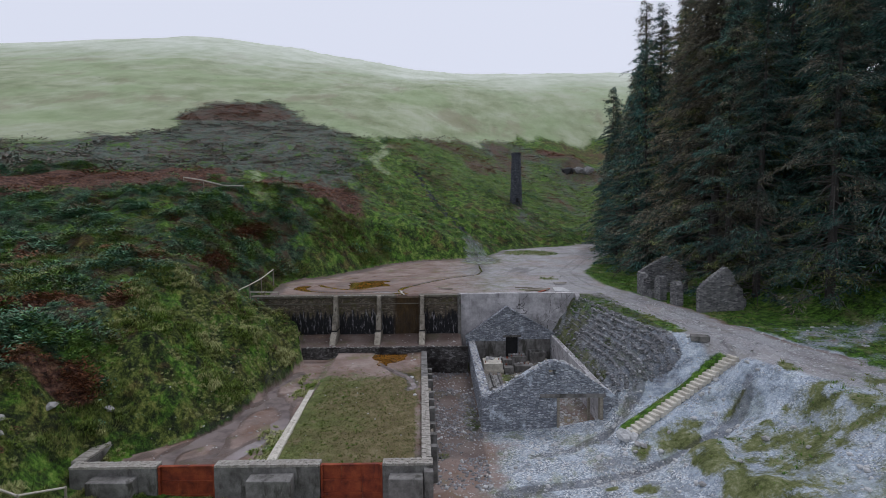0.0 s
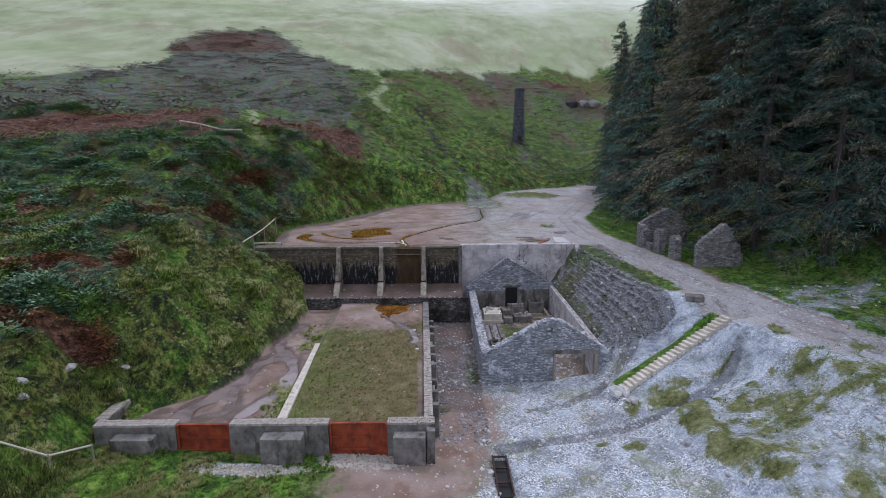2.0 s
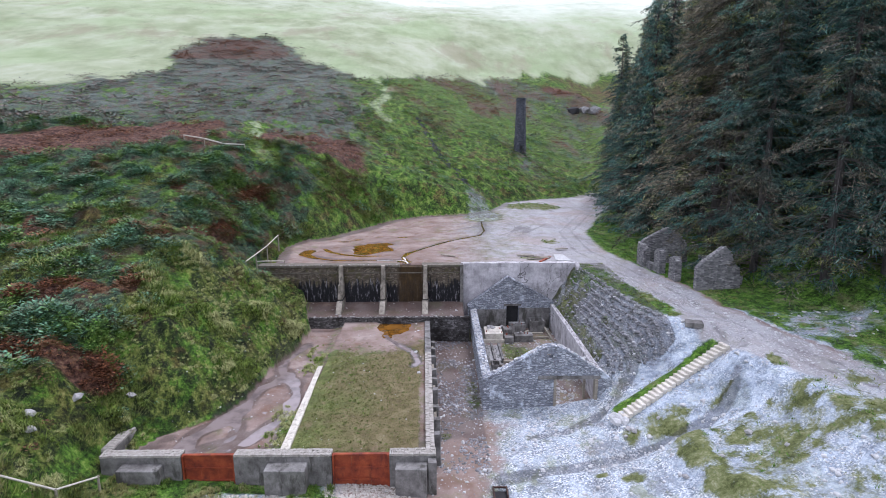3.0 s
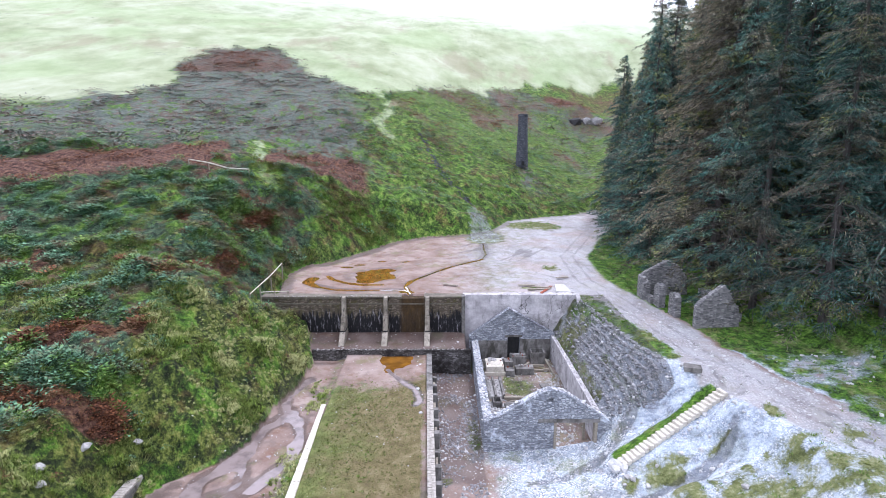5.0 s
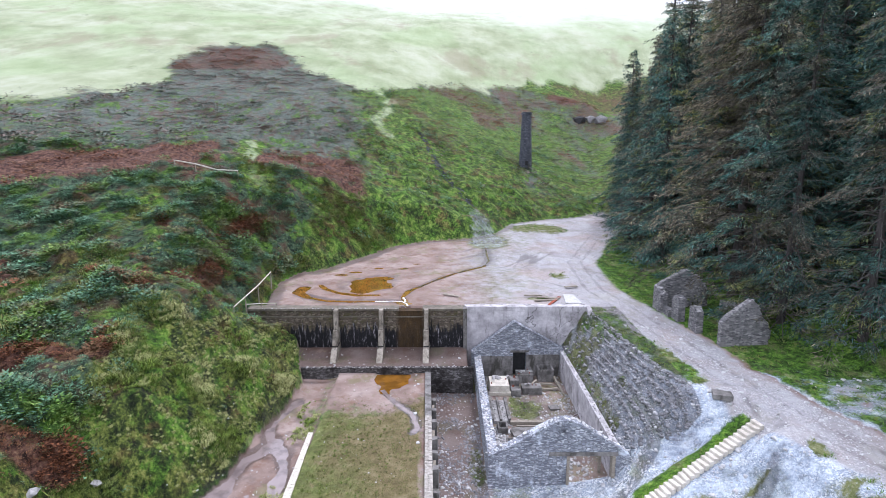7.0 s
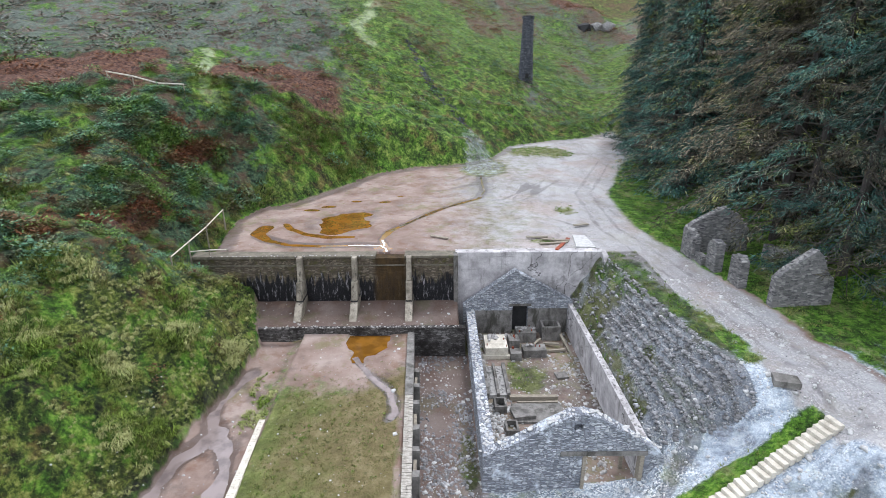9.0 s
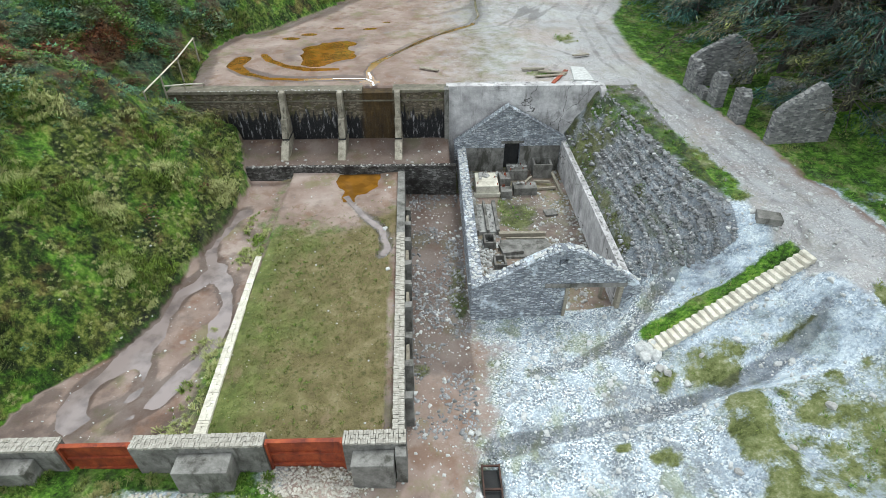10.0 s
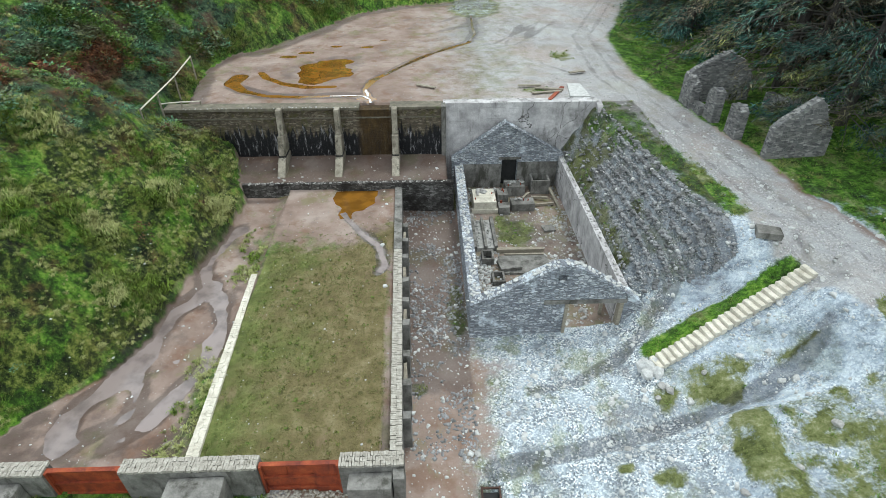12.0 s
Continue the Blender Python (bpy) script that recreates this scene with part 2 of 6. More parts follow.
class Graph:
    """Short hand for shader nodes."""

    def __init__(self, name):
        self.mat = bpy.data.materials.new(name)
        self.mat.use_nodes = True
        self.nodes, self.links = self.mat.node_tree.nodes, self.mat.node_tree.links
        self.shader = self.nodes["Principled BSDF"]
        self.place = self.nodes.new("ShaderNodeNewGeometry").outputs["Position"]

    def put(self, socket, value):
        if isinstance(value, bpy.types.NodeSocket):
            self.links.new(value, socket)
        elif value is not None:
            if hasattr(value, "__len__") and len(value) == 3 and socket.type == "RGBA":
                value = (*value, 1)
            socket.default_value = value

    def noise(self, scale, detail=4, rough=0.55, vec=None, distort=0.0):
        n = self.nodes.new("ShaderNodeTexNoise")
        self.put(n.inputs["Vector"], vec or self.place)
        n.inputs["Scale"].default_value, n.inputs["Detail"].default_value = scale, detail
        n.inputs["Roughness"].default_value, n.inputs["Distortion"].default_value = rough, distort
        return n.outputs["Fac"]

    def cells(self, scale, vec=None, feature="F1", out="Color", randomness=1.0):
        n = self.nodes.new("ShaderNodeTexVoronoi")
        n.feature = feature
        self.put(n.inputs["Vector"], vec or self.place)
        n.inputs["Scale"].default_value, n.inputs["Randomness"].default_value = scale, randomness
        return n.outputs[out]

    def scaled(self, sx, sy, sz, vec=None):
        n = self.nodes.new("ShaderNodeMapping")
        self.put(n.inputs["Vector"], vec or self.place)
        n.inputs["Scale"].default_value = (sx, sy, sz)
        return n.outputs[0]

    def ramp(self, fac, stops):
        n = self.nodes.new("ShaderNodeValToRGB")
        self.put(n.inputs[0], fac)
        e = n.color_ramp.elements
        while len(e) < len(stops):
            e.new(0.5)
        for el, (p, c) in zip(e, stops):
            el.position = p
            el.color = (*c, 1) if hasattr(c, "__len__") else (c, c, c, 1)
        return n.outputs[0]

    def mix(self, fac, a, b, blend="MIX"):
        n = self.nodes.new("ShaderNodeMix")
        n.data_type, n.blend_type = "RGBA", blend
        self.put(n.inputs[0], fac), self.put(n.inputs[6], a), self.put(n.inputs[7], b)
        return n.outputs[2]

    def sum(self, op, a, b=None, c=None):
        n = self.nodes.new("ShaderNodeMath")
        n.operation = op
        for s, v in zip(n.inputs, (a, b, c)):
            self.put(s, v)
        return n.outputs[0]

    def step(self, v, a, b):
        n = self.nodes.new("ShaderNodeMapRange")
        n.interpolation_type = "SMOOTHSTEP"
        self.put(n.inputs[0], v)
        n.inputs[1].default_value, n.inputs[2].default_value = a, b
        return n.outputs[0]

    def attr(self, name):
        n = self.nodes.new("ShaderNodeAttribute")
        n.attribute_name = name
        s = self.nodes.new("ShaderNodeSeparateColor")
        self.links.new(n.outputs["Color"], s.inputs[0])
        self.alpha = n.outputs["Alpha"]
        return s.outputs[0], s.outputs[1], s.outputs[2]

    def split(self, colour):
        s = self.nodes.new("ShaderNodeSeparateColor")
        self.links.new(colour, s.inputs[0])
        return s.outputs[0]

    def mosaic(self):
        """Two broad patterns that the moor's plants and soil share."""
        return self.noise(0.42, 6, 0.66), self.noise(1.0, 6, 0.66, self.scaled(0.55, 0.34, 0.4))

    def island(self):
        return self.nodes["Geometry"].outputs["Random Per Island"]

    def object_random(self):
        return self.nodes.new("ShaderNodeObjectInfo").outputs["Random"]

    def done(self, colour, rough=0.85, bump=None, strength=0.5, distance=0.05, metal=0.0, spec=None):
        p = self.shader.inputs
        self.put(p["Base Color"], colour), self.put(p["Roughness"], rough), self.put(p["Metallic"], metal)
        if spec is not None:
            self.put(p["Specular IOR Level"], spec)
        if bump is not None:
            b = self.nodes.new("ShaderNodeBump")
            b.inputs["Strength"].default_value, b.inputs["Distance"].default_value = strength, distance
            self.links.new(bump, b.inputs["Height"])
            self.links.new(b.outputs[0], p["Normal"])
        return self.mat


def make_ground():
    g = Graph("ground_cover")
    mud, gravel, lawn = g.attr("zone_a")
    heather, bracken, pale = g.attr("zone_b")
    road, wet, spoil = g.attr("zone_c")
    upland = g.alpha
    brown, fresh = g.mosaic()
    n_fine, n_mid, n_big = g.noise(9, 6), g.noise(1.3, 5), g.noise(0.22, 4)
    edge = g.sum("SUBTRACT", g.sum("MULTIPLY_ADD", n_mid, 0.8, g.sum("MULTIPLY", n_fine, 0.2)), 0.5)

    broad = g.sum("SUBTRACT", g.sum("MULTIPLY_ADD", g.noise(0.09, 8, 0.7), 0.75, g.sum("MULTIPLY", n_mid, 0.25)), 0.5)

    def belt(v, soft=0.25, reach=2.4):
        return g.step(g.sum("MULTIPLY_ADD", broad, reach, v), 0.5 - soft, 0.5 + soft)

    crumb = g.sum("SUBTRACT", g.sum("MULTIPLY_ADD", g.noise(5.5, 7, 0.75), 0.6, g.sum("MULTIPLY", n_mid, 0.4)), 0.5)

    def strewn(v):
        return g.sum("MULTIPLY", g.step(g.sum("MULTIPLY_ADD", crumb, 2.2, v), 0.12, 0.8), g.step(v, 0.0, 0.12))

    def zone(v, soft=0.18, reach=1.1):
        return g.sum("MULTIPLY", g.step(g.sum("MULTIPLY_ADD", edge, reach, v), 0.5 - soft, 0.5 + soft), g.step(v, 0.0, 0.15))

    sep = g.nodes.new("ShaderNodeSeparateXYZ")
    g.links.new(g.place, sep.inputs[0])
    px, py = sep.outputs[0], sep.outputs[1]
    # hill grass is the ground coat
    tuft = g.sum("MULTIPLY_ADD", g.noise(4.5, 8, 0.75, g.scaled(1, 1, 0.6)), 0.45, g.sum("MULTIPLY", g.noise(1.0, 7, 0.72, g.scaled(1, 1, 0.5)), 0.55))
    # near-black low stops put the shade between tufts into the colour
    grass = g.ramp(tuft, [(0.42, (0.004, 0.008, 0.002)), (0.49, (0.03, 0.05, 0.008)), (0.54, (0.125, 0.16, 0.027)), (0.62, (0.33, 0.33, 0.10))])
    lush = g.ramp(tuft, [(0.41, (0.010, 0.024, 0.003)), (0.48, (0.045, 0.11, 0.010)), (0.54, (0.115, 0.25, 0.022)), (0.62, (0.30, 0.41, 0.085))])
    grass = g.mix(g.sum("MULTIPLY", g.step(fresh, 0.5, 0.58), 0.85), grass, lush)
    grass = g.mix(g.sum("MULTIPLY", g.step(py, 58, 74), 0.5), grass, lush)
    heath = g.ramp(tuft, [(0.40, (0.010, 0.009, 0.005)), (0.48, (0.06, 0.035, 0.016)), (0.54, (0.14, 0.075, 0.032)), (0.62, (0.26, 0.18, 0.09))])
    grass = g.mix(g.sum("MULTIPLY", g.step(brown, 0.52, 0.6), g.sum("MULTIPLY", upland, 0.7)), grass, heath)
    olive = g.ramp(tuft, [(0.38, (0.05, 0.06, 0.018)), (0.46, (0.125, 0.145, 0.045)), (0.54, (0.22, 0.235, 0.10)), (0.64, (0.42, 0.42, 0.28))])
    olive = g.mix(g.sum("MULTIPLY", g.step(fresh, 0.36, 0.5), g.step(upland, 0.05, 0.12)), olive, lush)
    grass = g.mix(g.step(upland, 0.2, 0.3), olive, grass)
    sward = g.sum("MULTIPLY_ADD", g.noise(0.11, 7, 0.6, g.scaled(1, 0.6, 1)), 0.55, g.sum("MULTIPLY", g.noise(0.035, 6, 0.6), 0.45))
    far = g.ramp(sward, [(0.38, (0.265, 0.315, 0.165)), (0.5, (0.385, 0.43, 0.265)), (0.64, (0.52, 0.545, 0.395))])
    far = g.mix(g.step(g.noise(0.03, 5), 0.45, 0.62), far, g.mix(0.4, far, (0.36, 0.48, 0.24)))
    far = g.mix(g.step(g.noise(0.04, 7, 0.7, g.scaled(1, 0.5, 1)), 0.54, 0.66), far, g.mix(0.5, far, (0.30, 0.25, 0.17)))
    # sward pales towards the skyline: distance haze put into the grass colour
    hazed_sward = g.ramp(sward, [(0.38, (0.62, 0.67, 0.52)), (0.6, (0.80, 0.83, 0.72))])
    far = g.mix(g.step(g.sum("MULTIPLY_ADD", g.noise(0.02, 6), 170.0, py), 320, 490), far, hazed_sward)
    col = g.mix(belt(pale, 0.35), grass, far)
    # near heather ground: darkest stops are the shade between clumps, as colour
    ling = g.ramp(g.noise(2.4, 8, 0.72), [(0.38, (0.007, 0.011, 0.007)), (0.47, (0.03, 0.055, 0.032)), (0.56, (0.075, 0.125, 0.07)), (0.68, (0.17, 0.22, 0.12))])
    # heather ground turns paler and greyer with distance: haze put into the colour
    ling_hazed = g.ramp(g.noise(2.0, 8, 0.72), [(0.36, (0.06, 0.078, 0.065)), (0.5, (0.125, 0.15, 0.128)), (0.66, (0.22, 0.24, 0.195))])
    ling = g.mix(g.step(py, 78, 105), ling, ling_hazed)
    ling = g.mix(g.step(brown, 0.49, 0.6), ling, g.mix(0.6, ling, (0.13, 0.062, 0.042)))
    ling = g.mix(g.sum("MULTIPLY", g.step(fresh, 0.51, 0.59), g.sum("MULTIPLY", upland, 0.85)), ling, lush)
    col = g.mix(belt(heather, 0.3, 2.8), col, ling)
    fern = g.ramp(g.noise(2.8, 8, 0.7), [(0.38, (0.02, 0.009, 0.006)), (0.48, (0.10, 0.048, 0.034)), (0.56, (0.175, 0.088, 0.06)), (0.66, (0.29, 0.18, 0.115))])
    col = g.mix(belt(bracken, 0.3, 1.4), col, fern)
    # lawn
    turf = g.ramp(g.noise(1.1, 9, 0.68), [(0.30, (0.115, 0.094, 0.042)), (0.5, (0.19, 0.155, 0.072)), (0.68, (0.29, 0.24, 0.135))])
    lean = g.sum("MULTIPLY_ADD", g.noise(0.45, 6, 0.65), 7.0, g.sum("MULTIPLY", px, -0.55))
    moist = g.ramp(g.noise(1.3, 9, 0.68), [(0.32, (0.05, 0.075, 0.014)), (0.5, (0.115, 0.155, 0.035)), (0.64, (0.22, 0.26, 0.08))])
    turf = g.mix(g.sum("MULTIPLY", g.step(lean, 6.2, 8.8), 0.8), turf, moist)
    turf = g.mix(g.step(g.noise(0.8, 6, 0.65, g.scaled(1, 0.5, 1)), 0.56, 0.68), turf, g.mix(0.6, turf, (0.27, 0.195, 0.125)))
    turf = g.mix(g.sum("MULTIPLY", g.step(g.sum("ADD", g.cells(1.5, out="Distance"), g.sum("MULTIPLY", crumb, 0.5)), 0.22, 0.06), 0.7), turf, (0.065, 0.075, 0.022))
    turf = g.mix(g.step(g.cells(2.6, out="Distance"), 0.075, 0.055), turf, (0.55, 0.53, 0.47))
    col = g.mix(zone(lawn, 0.22, 0.9), col, turf)
    # stones
    chip = g.cells(15)
    grit = g.ramp(g.split(chip), [(0.0, (0.16, 0.18, 0.21)), (0.4, (0.35, 0.40, 0.47)), (0.66, (0.58, 0.64, 0.71)), (0.85, (0.95, 0.97, 0.98)), (1.0, (1.0, 1.0, 1.0))])
    grit = g.mix(g.step(n_mid, 0.42, 0.62), grit, g.mix(0.5, grit, (0.62, 0.70, 0.80)))
    grit = g.mix(g.step(g.noise(0.55, 6, 0.65), 0.5, 0.62), grit, g.mix(0.6, grit, (0.19, 0.205, 0.225)))
    grit = g.mix(g.step(g.noise(0.42, 7, 0.7, g.scaled(1.2, 0.8, 1)), 0.51, 0.62), grit, g.mix(0.55, grit, (0.25, 0.275, 0.12)))
    grit = g.mix(g.step(g.noise(0.33, 6, 0.65, g.scaled(0.7, 1.2, 1)), 0.55, 0.66), grit, g.mix(0.4, grit, (0.27, 0.21, 0.18)))
    col = g.mix(strewn(gravel), col, grit)
    slate = g.ramp(g.noise(1.5, 9, 0.72, g.scaled(0.45, 1, 1)), [(0.36, (0.13, 0.155, 0.20)), (0.46, (0.34, 0.40, 0.50)), (0.53, (0.56, 0.65, 0.78)), (0.63, (0.87, 0.94, 1.0))])
    slate = g.mix(0.45, slate, grit)
    col = g.mix(strewn(spoil), col, slate)
    dirt = g.ramp(g.noise(0.4, 9, 0.62), [(0.32, (0.225, 0.155, 0.13)), (0.5, (0.325, 0.24, 0.207)), (0.68, (0.42, 0.335, 0.30))])
    dirt = g.mix(g.step(g.noise(0.6, 6, 0.65), 0.5, 0.66), dirt, g.mix(0.6, dirt, (0.20, 0.105, 0.065)))
    dirt = g.mix(g.step(g.noise(0.38, 7, 0.7), 0.53, 0.64), dirt, g.mix(0.5, dirt, (0.19, 0.19, 0.08)))
    stone = g.step(g.cells(3.5, out="Distance"), 0.13, 0.09)
    dirt = g.mix(g.sum("MULTIPLY", stone, 0.5), dirt, (0.5, 0.46, 0.43))
    soft = zone(mud, 0.3, 1.5)
    col = g.mix(soft, col, dirt)
    track = g.ramp(g.noise(0.35, 9, 0.66, g.scaled(1, 0.5, 1)), [(0.34, (0.30, 0.262, 0.255)), (0.5, (0.41, 0.38, 0.378)), (0.66, (0.52, 0.495, 0.50))])
    track = g.mix(g.step(g.noise(0.16, 6, 0.6), 0.46, 0.66), track, g.mix(0.6, track, (0.40, 0.275, 0.225)))
    track = g.mix(g.step(g.noise(0.55, 8, 0.72, g.scaled(1.0, 0.35, 1)), 0.58, 0.72), track, g.mix(0.6, track, (0.17, 0.135, 0.125)))
    track = g.mix(0.24, track, grit)
    worn = zone(road, 0.45, 1.5)
    col = g.mix(worn, col, track)
    damp = g.step(g.sum("MULTIPLY_ADD", edge, 0.8, wet), 0.45, 0.75)
    col = g.mix(g.sum("MULTIPLY", damp, 0.8), col, g.mix(1.0, col, (0.36, 0.345, 0.345), "MULTIPLY"))
    col = g.mix(1.0, col, (0.775, 0.785, 0.77), "MULTIPLY")
    rough = g.sum("SUBTRACT", 0.95, g.sum("MULTIPLY", damp, 0.42))
    height = g.sum("ADD", g.sum("MULTIPLY", n_fine, 0.35), g.sum("ADD", tuft, g.sum("MULTIPLY", g.split(chip), 0.25)))
    height = g.sum("MULTIPLY", height, g.sum("SUBTRACT", 1.0, g.sum("MAXIMUM", g.sum("MULTIPLY", soft, 0.8), g.sum("MULTIPLY", worn, 0.65))))
    return g.done(col, rough, height, 0.8, 0.16, spec=0.3)


def make_plain(name, stops, scale=3.0, rough=0.85, bump=0.4, stain=None, metal=0.0, fine=22, grain=(1, 1, 1), spec=None, distance=0.03):
    """A weathered surface: broad tone, fine grain, and stains of one colour with ragged edges."""
    g = Graph(name)
    v = g.scaled(*grain)
    stops = [(p, tuple(TONE * c for c in colour)) for p, colour in stops]
    base = g.ramp(g.noise(scale, 8, 0.65, v), stops)
    grain_n = g.noise(fine, 5, 0.6, v)
    col = g.mix(0.35, base, g.mix(1.0, base, g.ramp(grain_n, [(0.3, 0.45), (0.7, 1.4)]), "MULTIPLY"))
    if stain:
        colour, low, high, size = stain
        colour = tuple(TONE * c for c in colour)
        col = g.mix(g.step(g.noise(size, 6, 0.7, g.scaled(1, 1, 0.35)), low, high), col, colour)
    height = g.sum("ADD", g.noise(scale * 2.5, 6), g.sum("MULTIPLY", grain_n, 0.4))
    return g.done(col, rough, height, bump, distance, metal, spec)


def make_rubble(name, tones, joint, course=7.5, length=3.2, lichen=None, bump=0.9):
    """Coursed rubble: flat stones of uneven length, set in rows."""
    g = Graph(name)
    warp = g.nodes.new("ShaderNodeVectorMath")
    warp.operation = "ADD"
    g.links.new(g.scaled(length, length, course), warp.inputs[0])
    shake = g.nodes.new("ShaderNodeTexNoise")
    g.links.new(g.place, shake.inputs["Vector"])
    shake.inputs["Scale"].default_value = 2.5
    g.links.new(shake.outputs["Color"], warp.inputs[1])
    vec = warp.outputs[0]
    tones = [(p, tuple(TONE * c for c in colour)) for p, colour in tones]
    tone = g.ramp(g.split(g.cells(1.0, vec, randomness=0.85)), tones)
    gap = g.step(g.cells(1.0, vec, "DISTANCE_TO_EDGE", "Distance", 0.85), 0.02, 0.10)
    col = g.mix(gap, joint, tone)
    col = g.mix(0.4, col, g.mix(1.0, col, g.ramp(g.noise(1.2, 6), [(0.3, 0.55), (0.7, 1.4)]), "MULTIPLY"))
    if lichen:
        colour, low, high, size = lichen
        col = g.mix(g.step(g.noise(size, 7, 0.7), low, high), col, colour)
    height = g.sum("ADD", gap, g.sum("MULTIPLY", g.noise(14, 5), 0.5))
    return g.done(col, 0.9, height, bump, 0.06, spec=0.25)


def make_dam():
    """Old dam masonry: mossy upper courses, seepage black with lime runs below, ochre slime under the spill."""
    g = Graph("dam_masonry")
    sep = g.nodes.new("ShaderNodeSeparateXYZ")
    g.links.new(g.place, sep.inputs[0])
    x, z = sep.outputs[0], sep.outputs[2]
    vec = g.scaled(3.6, 3.6, 9.5)
    tone = g.ramp(g.split(g.cells(1.0, vec, randomness=0.8)), [(0.0, (0.075, 0.06, 0.044)), (0.6, (0.135, 0.11, 0.08)), (1.0, (0.22, 0.185, 0.14))])
    gap = g.step(g.cells(1.0, vec, "DISTANCE_TO_EDGE", "Distance", 0.8), 0.02, 0.09)
    col = g.mix(gap, (0.07, 0.06, 0.045), tone)
    col = g.mix(g.step(g.noise(1.6, 7, 0.7), 0.48, 0.66), col, (0.085, 0.08, 0.03))
    col = g.mix(g.step(g.noise(2.6, 7, 0.75, g.scaled(0.4, 1, 3)), 0.58, 0.66), col, (0.26, 0.24, 0.18))
    runs = g.noise(3.0, 7, 0.65, g.scaled(1, 1, 0.16))
    seep = g.step(g.sum("ADD", z, g.sum("MULTIPLY", g.sum("SUBTRACT", runs, 0.5), 4.6)), 5.15, 4.6)
    black = g.mix(g.step(g.noise(4.2, 7, 0.75, g.scaled(1, 1, 0.22)), 0.53, 0.66), (0.008, 0.008, 0.010), (0.34, 0.33, 0.345))
    col = g.mix(seep, col, black)
    spill = g.sum("MULTIPLY", g.step(x, -5.1, -4.6), g.step(x, -2.3, -2.7))
    slime = g.ramp(g.noise(2.5, 7, 0.7, g.scaled(1, 1, 0.35)), [(0.3, (0.018, 0.011, 0.005)), (0.6, (0.065, 0.038, 0.012)), (0.8, (0.13, 0.085, 0.03))])
    col = g.mix(g.sum("MULTIPLY", spill, 0.92), col, slime)
    height = g.sum("ADD", gap, g.sum("MULTIPLY", g.noise(12, 5), 0.5))
    return g.done(col, g.sum("SUBTRACT", 0.9, g.sum("MULTIPLY", seep, 0.35)), height, 0.8, 0.05, spec=0.3)


def make_cracked():
    """Cast concrete face with long cracks, lift lines and run-off streaks."""
    g = Graph("cracked_concrete")
    base = g.ramp(g.noise(0.9, 8, 0.65), [(0.3, (0.24, 0.23, 0.235)), (0.5, (0.42, 0.405, 0.41)), (0.68, (0.62, 0.60, 0.605))])
    streak = g.noise(2.2, 7, 0.7, g.scaled(1, 1, 0.12))
    col = g.mix(g.step(streak, 0.52, 0.72), base, (0.13, 0.12, 0.115))
    col = g.mix(g.step(g.noise(0.5, 8, 0.72), 0.55, 0.68), col, g.mix(0.65, col, (0.10, 0.095, 0.09)))
    lift = g.noise(1.0, 4, 0.6, g.scaled(0.25, 0.25, 7))
    col = g.mix(g.sum("MULTIPLY", g.step(lift, 0.6, 0.7), 0.5), col, (0.17, 0.16, 0.155))
    wob = g.nodes.new("ShaderNodeVectorMath")
    wob.operation = "ADD"
    n = g.nodes.new("ShaderNodeTexNoise")
    g.links.new(g.place, n.inputs["Vector"])
    n.inputs["Scale"].default_value, n.inputs["Detail"].default_value = 0.35, 7
    g.links.new(g.scaled(0.16, 0.16, 0.11), wob.inputs[0])
    g.links.new(n.outputs["Color"], wob.inputs[1])
    crack = g.step(g.cells(1.0, wob.outputs[0], "DISTANCE_TO_EDGE", "Distance"), 0.006, 0.002)
    col = g.mix(crack, col, (0.05, 0.045, 0.04))
    col = g.mix(0.3, col, g.mix(1.0, col, g.ramp(g.noise(18, 5), [(0.3, 0.5), (0.7, 1.4)]), "MULTIPLY"))
    return g.done(col, 0.9, g.sum("SUBTRACT", g.noise(5, 6), crack), 0.35, 0.03)


def make_leaf(name, dark, light, odd, odd_share=0.25, rough=0.7, moor=0.0):
    """Leaves and blades: each tuft its own tone; moor: how far they follow the moor's brown and fresh patches."""
    g = Graph(name)
    r = g.island()
    col = g.ramp(r, [(0.0, dark), (0.6, light), (1.0, tuple(min(1, c * 1.5) for c in light))])
    patch = g.step(g.noise(0.35, 4), 0.62 - odd_share * 0.5, 0.72 - odd_share * 0.5)
    col = g.mix(patch, col, g.mix(0.75, col, odd))
    if moor:
        brown, fresh = g.mosaic()
        rust = g.ramp(r, [(0.0, (0.035, 0.018, 0.009)), (0.6, (0.15, 0.075, 0.035)), (1.0, (0.27, 0.17, 0.08))])
        lush = g.ramp(r, [(0.0, (0.025, 0.06, 0.008)), (0.6, (0.10, 0.21, 0.022)), (1.0, (0.25, 0.35, 0.07))])
        col = g.mix(g.sum("MULTIPLY", g.step(brown, 0.51, 0.58), moor), col, rust)
        col = g.mix(g.sum("MULTIPLY", g.step(fresh, 0.50, 0.57), 0.85), col, lush)
    col = g.mix(0.3, col, g.mix(1.0, col, g.ramp(g.noise(4, 4), [(0.3, 0.5), (0.7, 1.5)]), "MULTIPLY"))
    return g.done(col, rough, spec=0.2)


